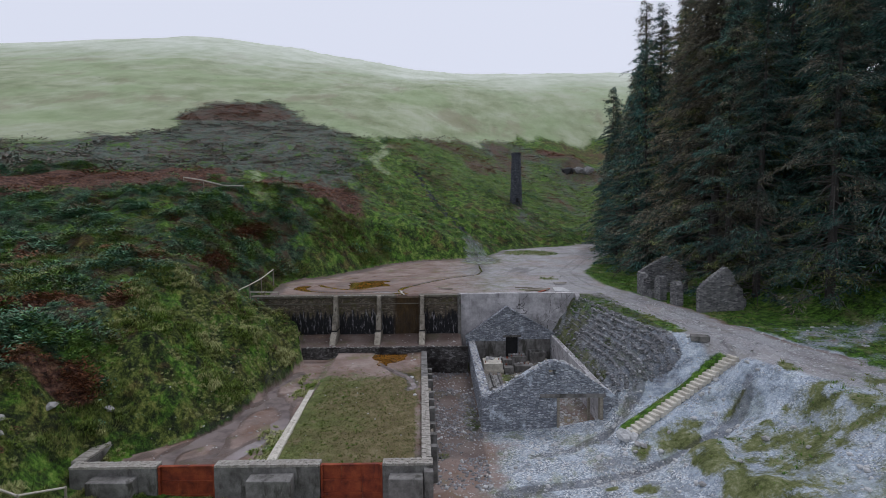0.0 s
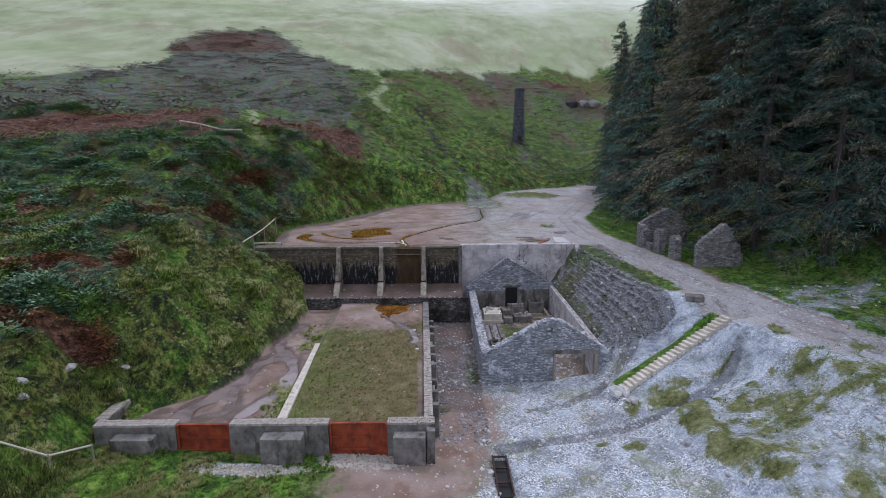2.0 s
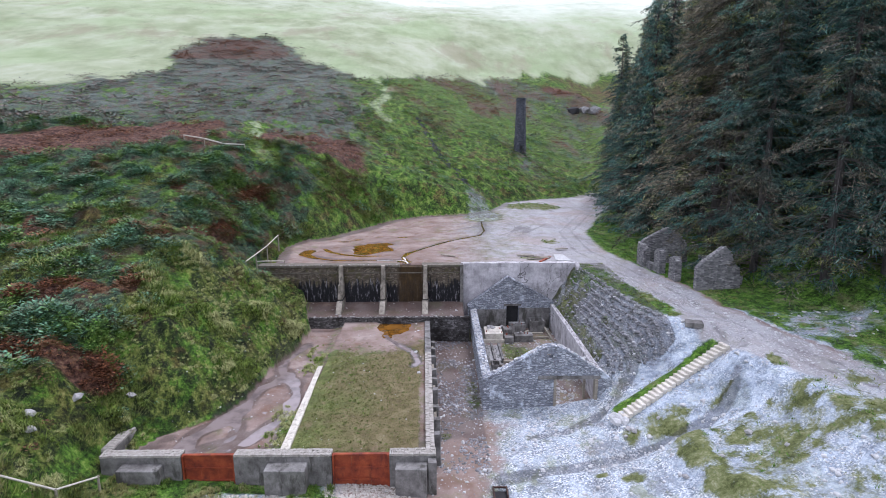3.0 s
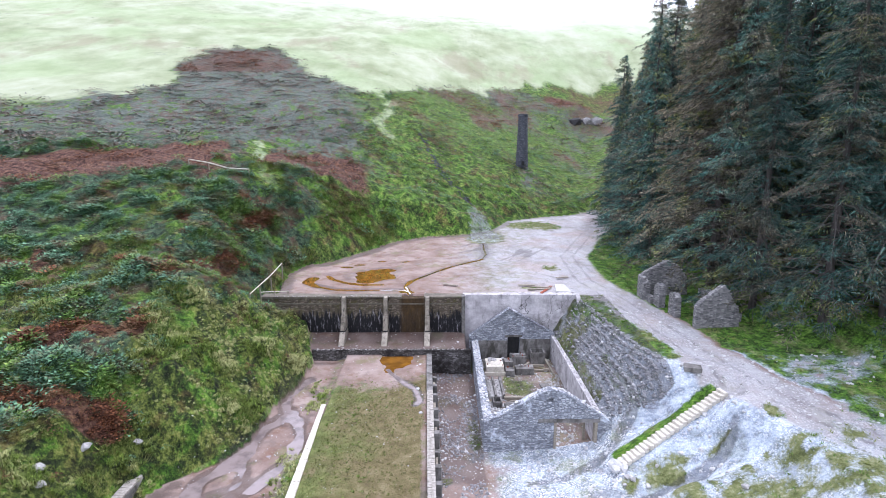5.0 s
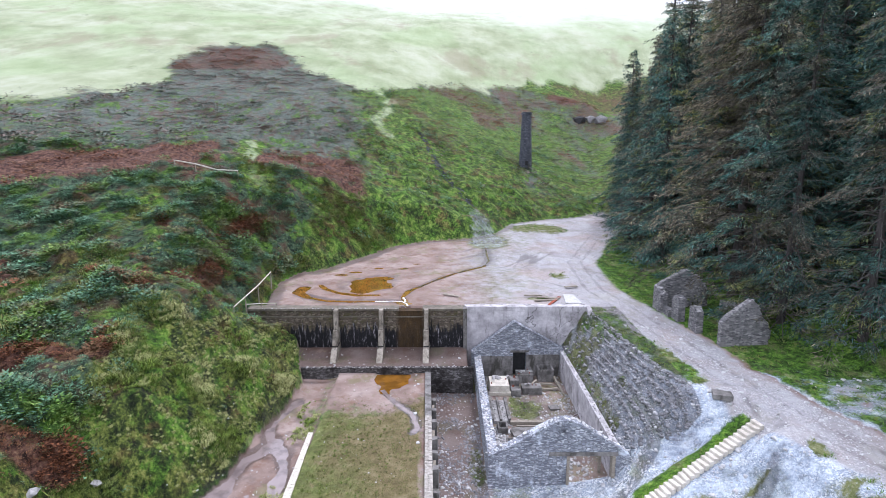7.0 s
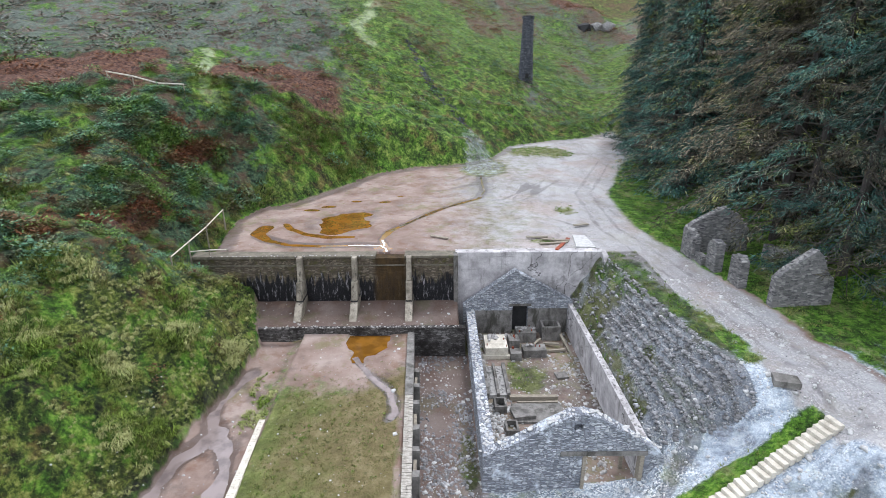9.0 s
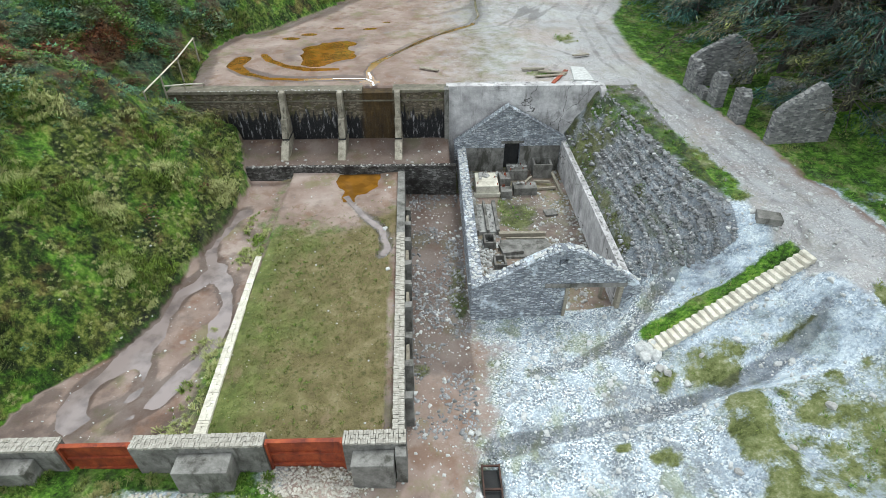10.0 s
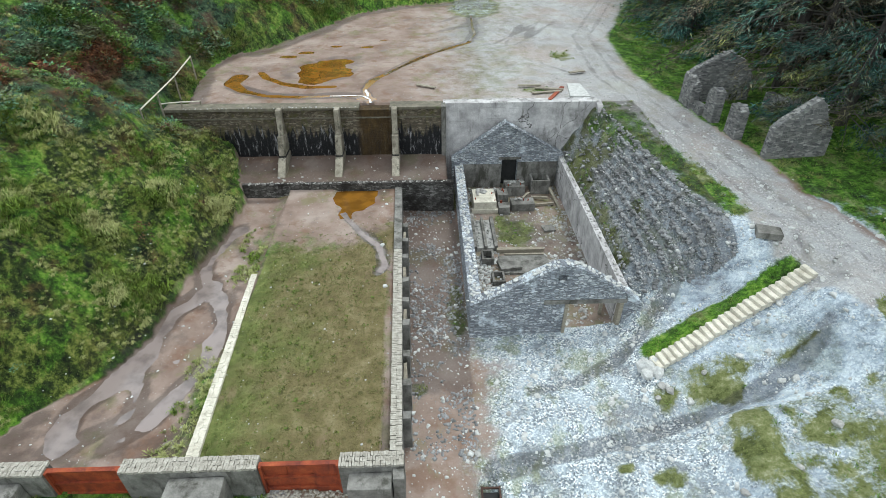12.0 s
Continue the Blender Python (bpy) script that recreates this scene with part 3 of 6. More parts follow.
def make_spruce(name, k, old=0.0):
    """Needles of one stand; k: how pale they are, distance haze included; old: how much of it has gone grey and brown.
    """
    g = Graph(name)
    r, o = g.island(), g.object_random()
    col = g.ramp(r, [(0.0, (0.008 * k, 0.024 * k, 0.02 * k)), (0.5, (0.032 * k, 0.084 * k, 0.072 * k)), (0.9, (0.08 * k, 0.155 * k, 0.13 * k)), (1.0, (0.15 * k, 0.22 * k, 0.165 * k))])
    brown = g.ramp(r, [(0.0, (0.03 * k, 0.03 * k, 0.022 * k)), (0.6, (0.13 * k, 0.118 * k, 0.086 * k)), (1.0, (0.27 * k, 0.235 * k, 0.16 * k))])
    share = g.sum("ADD", g.sum("MULTIPLY", g.step(o, 0.35, 0.9), 0.24), g.sum("ADD", g.noise(0.3, 6, 0.65), old))
    col = g.mix(g.step(share, 0.54, 0.68), col, brown)
    moss = g.ramp(r, [(0.0, (0.022 * k, 0.034 * k, 0.008 * k)), (0.6, (0.105 * k, 0.125 * k, 0.035 * k)), (1.0, (0.25 * k, 0.25 * k, 0.09 * k))])
    col = g.mix(g.step(g.noise(0.36, 6, 0.65), 0.53, 0.64), col, moss)
    col = g.mix(0.5, col, g.mix(1.0, col, g.ramp(g.noise(0.9, 5), [(0.35, 0.35), (0.65, 1.6)]), "MULTIPLY"))
    col = g.mix(1.0, col, g.ramp(g.sum("FRACT", g.sum("MULTIPLY", o, 7.0)), [(0.0, 0.5), (1.0, 1.35)]), "MULTIPLY")
    return g.done(col, 0.75, spec=0.2)


def make_water(name, colour, rough=0.04):
    g = Graph(name)
    col = g.mix(g.step(g.noise(0.8, 5), 0.4, 0.65), colour, tuple(c * 0.6 for c in colour))
    return g.done(col, rough, g.noise(5, 3), 0.04, 0.02, spec=0.6)


M_GROUND = make_ground()
M_CONCRETE = make_plain("weathered_concrete", [(0.32, (0.09, 0.085, 0.076)), (0.5, (0.20, 0.19, 0.176)), (0.7, (0.35, 0.338, 0.315))], 1.3, stain=((0.065, 0.062, 0.05), 0.5, 0.66, 1.3), bump=0.6)
M_PALE = make_plain("pale_concrete", [(0.3, (0.50, 0.455, 0.37)), (0.6, (0.78, 0.735, 0.63)), (0.85, (0.95, 0.92, 0.82))], 2.0, stain=((0.25, 0.22, 0.16), 0.6, 0.75, 2.0))
M_DAM = make_dam()
M_CRACKED = make_cracked()
M_CREST = make_plain("mossy_crest", [(0.3, (0.09, 0.078, 0.058)), (0.55, (0.18, 0.16, 0.12)), (0.8, (0.31, 0.285, 0.22))], 2.0, stain=((0.11, 0.12, 0.05), 0.55, 0.7, 1.5))
M_BUTTRESS = make_plain("tan_concrete", [(0.3, (0.14, 0.12, 0.09)), (0.5, (0.30, 0.265, 0.21)), (0.72, (0.50, 0.455, 0.375))], 1.8, stain=((0.07, 0.062, 0.045), 0.53, 0.68, 1.4))
M_WEIR = make_rubble("weir_masonry", [(0.0, (0.07, 0.065, 0.06)), (0.6, (0.15, 0.14, 0.135)), (1.0, (0.27, 0.26, 0.25))], (0.045, 0.042, 0.04), 9.0, 3.4, ((0.025, 0.022, 0.02), 0.46, 0.62, 0.9))
M_SLATE = make_rubble("slate_rubble", [(0.0, (0.21, 0.23, 0.265)), (0.45, (0.38, 0.41, 0.46)), (0.8, (0.54, 0.575, 0.625)), (1.0, (0.78, 0.81, 0.84))], (0.16, 0.165, 0.18), 13, 4.5, ((0.66, 0.72, 0.79), 0.56, 0.68, 0.6))
M_RUIN = make_rubble("ruin_masonry", [(0.0, (0.12, 0.12, 0.125)), (0.6, (0.25, 0.245, 0.24)), (1.0, (0.42, 0.41, 0.39))], (0.20, 0.20, 0.20), 9, 3.6, ((0.5, 0.5, 0.47), 0.6, 0.75, 1.2))
M_COPING = make_plain("coping_brick", [(0.3, (0.27, 0.245, 0.21)), (0.5, (0.42, 0.39, 0.34)), (0.7, (0.58, 0.545, 0.485))], 5, stain=((0.22, 0.20, 0.15), 0.6, 0.72, 3))
M_RUST = make_plain("rusted_iron", [(0.3, (0.13, 0.02, 0.010)), (0.5, (0.32, 0.058, 0.018)), (0.75, (0.48, 0.12, 0.036))], 1.6, 0.7, 0.3, ((0.12, 0.022, 0.016), 0.52, 0.66, 0.8), metal=0.15)
M_IRON = make_plain("black_rust", [(0.3, (0.03, 0.016, 0.012)), (0.6, (0.09, 0.045, 0.032)), (0.85, (0.17, 0.085, 0.05))], 3, 0.7, metal=0.3)
M_STONE = make_plain("loose_stone", [(0.3, (0.30, 0.29, 0.28)), (0.6, (0.48, 0.47, 0.45)), (0.85, (0.66, 0.64, 0.61))], 4)
M_CREAM = make_plain("cream_stone", [(0.3, (0.34, 0.30, 0.25)), (0.55, (0.60, 0.56, 0.49)), (0.8, (0.88, 0.85, 0.78))], 3)
M_BANK = make_plain("bank_stone", [(0.3, (0.085, 0.085, 0.088)), (0.5, (0.25, 0.25, 0.255)), (0.72, (0.56, 0.57, 0.59))], 2.2)
M_TIMBER = make_plain("grey_timber", [(0.3, (0.20, 0.17, 0.13)), (0.6, (0.38, 0.34, 0.27)), (0.85, (0.52, 0.48, 0.40))], 4, grain=(1, 1, 6))
# near-black for openings and pits: their shade is in the colour; joints too
M_DARK = make_plain("shade_and_joint_black", [(0.3, (0.012, 0.012, 0.013)), (0.7, (0.03, 0.03, 0.03))], 3)
M_BARK = make_plain("spruce_bark", [(0.3, (0.035, 0.03, 0.027)), (0.6, (0.075, 0.066, 0.06)), (0.85, (0.13, 0.118, 0.105))], 5, grain=(1, 1, 0.2))
M_NEEDLE = make_spruce("spruce_needles", 1.6, -0.09)
M_NEEDLE_OLD = make_spruce("greying_spruce_needles", 1.3, 0.06)
M_TWIG = make_plain("dead_twig", [(0.3, (0.05, 0.045, 0.04)), (0.6, (0.13, 0.12, 0.105)), (0.85, (0.26, 0.24, 0.21))], 5)
# near-white base colour stands for the sky's glint on water
M_GLINT = make_plain("glint_white", [(0.3, (0.8, 0.8, 0.82)), (0.7, (1.3, 1.3, 1.3))], 3, 0.12, 0.15)
# back rows: the bluish veil of haze is put into the needle colour
M_NEEDLE_PALE = make_spruce("hazed_spruce_needles", 2.7, -0.12)
M_STREAM = make_water("silty_water", (0.24, 0.195, 0.185), 0.12)
M_STACK = make_rubble("chimney_stone", [(0.0, (0.05, 0.055, 0.07)), (0.6, (0.11, 0.12, 0.145)), (1.0, (0.2, 0.21, 0.235))], (0.06, 0.06, 0.07), 6, 3)
M_BROOK = make_water("peaty_water", (0.10, 0.062, 0.034), 0.06)
M_POOL = make_water("ochre_water", (0.21, 0.095, 0.014))
M_LING = make_leaf("heather_leaf", (0.012, 0.034, 0.02), (0.105, 0.215, 0.125), (0.17, 0.09, 0.045), 0.12, moor=0.5)
# far copy of the heather leaf, greyed and paled to carry distance haze
M_LING_FAR = make_leaf("hazed_heather_leaf", (0.045, 0.06, 0.052), (0.135, 0.16, 0.135), (0.19, 0.125, 0.105), 0.35)
M_GRASS = make_leaf("grass_blade", (0.03, 0.055, 0.009), (0.145, 0.185, 0.042), (0.27, 0.265, 0.11), 0.25, moor=0.25)
M_STRAW = make_leaf("straw_blade", (0.07, 0.095, 0.02), (0.22, 0.235, 0.08), (0.10, 0.17, 0.028), 0.45)
M_SEDGE = make_leaf("sedge_blade", (0.03, 0.055, 0.008), (0.145, 0.21, 0.032), (0.38, 0.38, 0.17), 0.4)
M_TURF = make_leaf("turf_blade", (0.07, 0.075, 0.022), (0.165, 0.155, 0.055), (0.08, 0.125, 0.025), 0.25)
M_VERGE = make_leaf("verge_blade", (0.03, 0.085, 0.010), (0.105, 0.205, 0.026), (0.22, 0.23, 0.075), 0.3)
M_FERN = make_leaf("bracken_frond", (0.03, 0.013, 0.008), (0.17, 0.068, 0.03), (0.20, 0.12, 0.06), 0.25)
M_HEATH = make_leaf("dead_fern_leaf", (0.022, 0.013, 0.007), (0.12, 0.064, 0.03), (0.08, 0.09, 0.03), 0.3)
M_LIMED = make_plain("limed_stone", [(0.3, (0.42, 0.42, 0.41)), (0.6, (0.70, 0.70, 0.69)), (0.85, (0.95, 0.95, 0.93))], 4)


# ---- mesh tools ----
def mesh_of(name, verts, faces, mat, smooth=False):
    me = bpy.data.meshes.new(name)
    me.from_pydata(verts, [], faces)
    me.materials.append(mat)
    if smooth:
        me.polygons.foreach_set("use_smooth", [True] * len(me.polygons))
    me.update()
    return me


def part(name, bm, material, parent=None, label=""):
    """One mesh object from a bmesh, under a thing or a part."""
    me = bpy.data.meshes.new(name)
    bmesh.ops.recalc_face_normals(bm, faces=bm.faces)
    bm.to_mesh(me)
    bm.free()
    me.materials.append(material)
    ob = new(name, me)
    ob.parent = parent
    if label:
        ob["label"] = label
    return ob


def add_box(bm, x0, x1, y0, y1, z0, z1, wear=0.0):
    """A block with slightly worn corners."""
    vs = []
    for z in (z0, z1):
        for x, y in ((x0, y0), (x1, y0), (x1, y1), (x0, y1)):
            vs.append(bm.verts.new((x + random.uniform(-wear, wear), y + random.uniform(-wear, wear), z + random.uniform(-wear, wear))))
    for f in ((3, 2, 1, 0), (4, 5, 6, 7), (0, 1, 5, 4), (1, 2, 6, 5), (2, 3, 7, 6), (3, 0, 4, 7)):
        bm.faces.new([vs[i] for i in f])
    return vs


def box(x0, x1, y0, y1, z0, z1, wear=0.0, bevel=0.0):
    bm = bmesh.new()
    add_box(bm, x0, x1, y0, y1, z0, z1, wear)
    if bevel:
        bmesh.ops.bevel(bm, geom=bm.edges[:], offset=bevel, segments=2, affect="EDGES", profile=0.6)
    return bm


def slab(outline, a, b, axis="y"):
    """A prism: an outline in (x, z) pushed from a to b along y, or in (y, z) along x, or in (x, y) along z."""
    bm = bmesh.new()
    order = {"y": lambda u, v, w: (u, w, v), "x": lambda u, v, w: (w, u, v), "z": lambda u, v, w: (u, v, w)}[axis]
    near = [bm.verts.new(order(u, v, a)) for u, v in outline]
    back = [bm.verts.new(order(u, v, b)) for u, v in outline]
    bm.faces.new(near)
    bm.faces.new(back[::-1])
    n = len(outline)
    for i in range(n):
        bm.faces.new((near[i], back[i], back[(i + 1) % n], near[(i + 1) % n]))
    return bm


def thing(name, label, category, group="", kind="", at=(0, 0, 0)):
    ob = new(name)
    ob.empty_display_size = 0.2
    ob.location = at
    return tagged(ob, label, category, group, kind)


def rock_mesh(name, seed, mat, flat=0.7):
    """A broken stone about 1 m across."""
    rng = random.Random(seed)
    bm = bmesh.new()
    bmesh.ops.create_icosphere(bm, subdivisions=1, radius=0.5)
    for v in bm.verts:
        k = rng.uniform(0.72, 1.2)
        v.co = Vector((v.co.x * k, v.co.y * k * rng.uniform(0.8, 1.1), v.co.z * k * flat))
    me = bpy.data.meshes.new(name)
    bm.to_mesh(me)
    bm.free()
    me.materials.append(mat)
    return me


def ground_z(x, y):
    return float(terrain(np.array([x]), np.array([y]))[0])


# ---- ground ----
def lines(core0, core1, step, ranges):
    vals = list(np.arange(core0, core1 + 1e-6, step))
    for end, count, power in ranges:
        start = core0 if end < core0 else core1
        vals += [start + (end - start) * (k / count) ** power for k in range(1, count + 1)]
    return np.array(sorted(vals))


def cover(X, Y):
    """What covers the ground, as shares from 0 to 1."""
    n1, n2 = lumps(X, Y, 3, 61), lumps(X, Y, 12, 67)
    d, _ = near_line(X, Y, TOE)
    toe_x = np.interp(Y, [p[1] for p in TOE], [p[0] for p in TOE])
    inside = (X < toe_x) & (Y < 110) | (Y >= 110)
    road, _ = near_line(X, Y, ROAD)
    road_x = np.interp(Y, [p[1] for p in ROAD[::-1]], [p[0] for p in ROAD[::-1]])
    beyond = X > road_x
    low = ~inside & (Y < 51.75)
    basin = low & (X < basin_wall_x(Y)) & (Y > 25.9) & (X > -19)
    # lawn, mud, gravel
    lawn = basin & (X > -9.6)
    far_mud = fade(38.5, 43, Y + 1.2 * n1 - 1.5 * fade(-4, -2, X))
    lawn_w = np.where(lawn, 1 - 0.9 * far_mud, 0)
    mud_w = np.where(basin, np.where(lawn, far_mud, 1.0), 0)
    mud_w = np.where(basin & (X < -9.6), 1 - fade(-11.3, -10.1, X + 0.5 * n1) * (fade(34, 31, Y) + 0.8 * fade(37, 39, Y)) * (0.5 + 0.6 * n1), mud_w)
    mud_w = np.where(low & (Y > 47.2) & (X < 1.8), 0.9, mud_w)
    n5 = lumps(X, Y, 4.3, 131) - 0.05 * (Y - 31)
    mud_w = np.where(low & ~basin & (Y < 47.2) & (Y > 16), fade(5.6, -0.8, X + 3.2 * n5 + 1.2 * n1) * fade(-8, -4, X), mud_w)
    n4 = lumps(X, Y, 1.2, 73)
    interior = (X > 2.5) & (X < 10.2) & (Y > 34.5) & (Y < 51)
    mud_w = np.where(interior, 0.62, mud_w)
    gravel_w = np.where(low & ~basin & (Y < 47), np.maximum(fade(-0.8, 5.6, X + 3.2 * n5 + 1.2 * n1), 0.52 * fade(-6, -2, X)), 0)
    gravel_w = np.where(interior, 0.35 + 0.4 * n1, gravel_w)
    spoil_w = np.where(low & (X > 9) & (Y < 38), fade(10, 13, X + n1) * 0.85, 0)
    stones = low & (X > 10.2) & (X < 15.4) & (Y > 34.5)
    gravel_w = np.where(stones, 0.75, gravel_w)
    spoil_w = np.where(stones, 0.4 * fade(44, 36, Y), spoil_w)
    # the level behind the dam
    upper = ~inside & (Y >= 51.75) & ~beyond
    mud_w = np.where(upper, 0.85 * fade(13, -1, X + 3.5 * n2 - 0.1 * (Y - 60)), mud_w)
    road_w = np.where(upper, 0.95 * fade(-7, 14, X + 5 * n2 - 0.1 * (Y - 60)), 0)
    road_w = np.maximum(road_w, np.where(~inside, fade(2.9, 1.9, road + 0.4 * n1), 0))
    mud_w = np.maximum(mud_w, (0.75 + 0.4 * n2 + 0.3 * n1) * fade(2.6, 1.6, road) * fade(40, 35, Y + n1) * fade(25, 28, Y + n1))
    # grass strips: bank top, stair side, mound, beside the basin
    strip, _ = near_line(X, Y, [(13.2, 50.5), (14.0, 46), (15.2, 41), (16.0, 37)])
    green = np.where(~inside, fade(1.35, 0.5, strip + 0.6 * n1), 0)
    sd, sa = near_line(X, Y, [(10.9, 31.65), (17.3, 33.45)])
    verge = fade(0.8, 0.4, sd + 0.25 * n1)
    green = np.maximum(green, verge)
    md, _ = near_line(X, Y, [(13.0, 27.0), (12.6, 25.2), (12.8, 23.2), (13.9, 20.8)])
    green = np.maximum(green, fade(0.95, 0.5, md + 0.6 * n1) * 0.95)
    for px, py, rx, ry in ((12.5, 29.6, 1.8, 1.3), (10.7, 29.3, 0.7, 0.9), (16.2, 26.0, 2.0, 1.0), (19.0, 29.3, 0.7, 1.2), (15.6, 29.9, 1.4, 0.25), (1.6, 36.5, 0.45, 2.2), (-0.55, 30.8, 0.55, 0.45), (7.9, 26.1, 0.5, 0.35), (9.5, 25.4, 0.7, 0.4), (16.9, 24.2, 2.3, 1.3)):
        green = np.maximum(green, 0.85 * fade(1.15, 0.7, np.hypot((X - px) / rx, (Y - py) / ry) + 0.6 * n1))
    green = np.where(interior, 0.8 * fade(1.1, 0.6, np.hypot((X - 6.1) / 1.6, (Y - 44.2) / 1.9) + 0.5 * n4), green)
    green = np.where(low & (X < -5) & (Y < 25.9), np.maximum(green, fade(-5.5, -8.5, X + 1.2 * n1)), green)
    green = np.where(beyond & ~inside, np.maximum(green, fade(2.5, 3.3, road + 0.4 * n1)), green)
    patch = fade(1.2, 0.6, np.hypot((X - 15) / 4.2, (Y - 92.5) / 4.5) + 0.4 * n1)
    green = np.where(upper, np.maximum(green, patch), green)
    foot_moss, _ = near_line(X, Y, [(10.75, 37), (10.75, 50.5)])
    green = np.where(stones, np.maximum(green, 0.75 * np.maximum(fade(0.55, 0.2, foot_moss + 0.4 * n1), fade(1.15, 0.7, np.hypot((X - 12.0) / 1.2, (Y - 48.6) / 3.2) + 0.6 * n1))), green)
    green = np.maximum(green, np.where(upper, 0.8 * fade(1.2, 0.6, np.hypot((X - 8.6) / 1.7, (Y - 54.2) / 0.6) + 0.5 * n1), 0))
    green = np.maximum(green, np.where(upper, 0.7 * fade(1.2, 0.6, np.hypot((X - 12.5) / 1.1, (Y - 63.5) / 2.0) + 0.6 * n1), 0))
    terr = np.where(stones, fade(0.45, 0.65, np.abs(lumps(X * 2.2, Y * 0.45, 3, 71)) + 0.45 * fade(43, 50, Y)), 0)
    green = np.maximum(green, 0.55 * terr)
    tip = fade(1.15, 0.6, np.hypot((X - 25.5) / 3.4, (Y - 34.5) / 2.4) + 0.6 * n1)
    green = green * (1 - 0.7 * tip)
    gravel_w = np.where(beyond & ~inside & (road > 2.0), 0.12 * tip, gravel_w)
    mud_w = np.where(beyond & ~inside, np.maximum(mud_w, 0.55 * tip), mud_w)
    mud_w = np.maximum(mud_w, np.where(~inside & (Y < 47) & (Y > 28), (0.8 + 0.4 * n1) * fade(0.75, 0.25, np.abs(road - 2.3 + 0.3 * n1)) * beyond, 0))
    field = low & (X > 11.5) & (Y < 31)
    green = np.where(low & (X > 13.4) & (Y < 27.6), np.maximum(green, 0.52 + 0.3 * n1), green)
    green = np.where(field, np.maximum(green, 0.75 * fade(0.05, 0.5, lumps(X, Y, 4.5, 99))), green)
    od = np.hypot((X - 12.7) / 1.7, (Y - 29.3) / 1.1)
    green = np.where(low, np.maximum(green, 0.8 * fade(1.25, 0.6, od + 0.35 * n1)), green)
    green = np.where(green > 0.02, np.clip(green + 0.5 * lumps(X, Y, 1.1, 97) + 0.5 * lumps(X, Y, 0.5, 98, 2), 0, 1), green)
    green = np.maximum(green, verge)
    for w in (mud_w, gravel_w, spoil_w, road_w, lawn_w):
        w *= 1 - np.clip(green, 0, 1)
    # hillside belts
    hill_d = np.where(inside, d, 0)
    n3 = lumps(X, Y, 28, 83)
    bearing = X / np.clip(Y, 40, None)
    top = np.interp(bearing, [-1.4, -0.8, -0.742, -0.661, -0.565, -0.49, -0.46, -0.29, -0.224, -0.149, -0.092, -0.046, 0.016, 0.082, 0.136, 0.22, 0.282], [100, 115, 120, 121, 129, 142, 172, 183, 156, 148, 152, 174, 192, 208, 220, 232, 241])
    moor = fade(top + 7, top - 7, Y + 11 * n2 + 4 * n1 + 7 * lumps(X + 0.7 * Y, Y * 0.15, 9, 171, 2))
    band_y = np.interp(X, [-110, -75, -51, -39, -28, -16], [28, 51, 68, 77, 83, 88])
    band = fade(8.5, 6.0, np.abs(Y - band_y + 1.5 * n1)) * fade(-12, -16, X + 3 * n2) * fade(2.0, 4.0, np.abs(X + 31 + 0.2 * (Y - 84) + n1))
    above = fade(0, 5, Y - band_y)
    west = fade(-8, -24, X + 9 * n2 + 0.15 * (Y - 95))
    ling = moor * (west * above + (1 - west) * np.clip(0.12 + 0.5 * n2 + 0.007 * (Y - 138), 0, 0.6))
    wedge = np.interp(Y, [20, 27, 30, 37.5, 43, 47.5, 52, 62, 70, 78], [-24, -22.5, -19.5, -21.8, -20.2, -17.4, -17.0, -17.6, -18, -19])
    lower = fade(0.8, 2.5, hill_d) * (1 - above) * fade(1.2, -1.2, X - wedge + 2.2 * n2 + 0.8 * n1)
    streak = 0.6 * fade(0.1, 0.35, lumps(0.75 * X + 0.66 * Y, (0.66 * X - 0.75 * Y) * 3.0, 14, 89))
    for pts in ([(-32.1, 34), (-32, 43), (-30.9, 48.3), (-31.9, 61.2), (-33.3, 65)], [(-29.8, 31), (-29.4, 38.4), (-28.8, 43), (-28.2, 50)]):
        lane, _ = near_line(X, Y, pts)
        streak = np.maximum(streak, fade(1.5, 0.5, lane + 0.8 * n1))
    clump = np.zeros_like(X)
    for px, py, rx, ry in ((-23.6, 32.2, 3.0, 1.7), (-25.6, 38.3, 2.2, 1.8), (-24.6, 56, 2.2, 3.4), (-40, 54, 8, 6)):
        clump = np.maximum(clump, fade(1.2, 0.8, np.hypot((X - px) / rx, (Y - py) / ry) + 0.4 * n1))
    ling = np.maximum(ling, np.maximum(lower * (1 - 0.95 * streak), clump))
    rust = np.zeros_like(X)
    for pts in ([(-28.5, 33.6), (-26, 34.9), (-22.4, 36.0)], [(-27.5, 29.0), (-23.7, 28.4), (-20.8, 29.4)], [(-24.5, 45), (-22.4, 49), (-22.0, 53)], [(-23.6, 60), (-22.6, 66)]):
        lane, _ = near_line(X, Y, pts)
        rust = np.maximum(rust, fade(1.1, 0.5, lane + 0.7 * n1))
    path, _ = near_line(X, Y, [(-24, 72), (-29, 84), (-32, 93)])
    ling = np.where(inside & (Y < 215), ling, 0) * (1 - fade(2.6, 1.2, path + 0.8 * n1))
    fern = band
    fern = np.maximum(fern, 0.62 * fade(1.2, 0.5, np.hypot((X + 64) / 20, (Y - 168) / 16) + 0.5 * n2) * moor)
    fern = np.maximum(fern, 0.7 * fade(0.25, 0.5, lumps(X, Y, 4, 107)) * lower * (1 - clump))
    fern = np.maximum(fern, 0.95 * rust)
    ling = ling * (1 - 0.9 * rust)
    fern = np.maximum(fern, 0.5 * fade(0.2, 0.6, n3 + 0.7 * n2 + 0.006 * (Y - 150)) * moor * (X > -14) * (Y > 118))
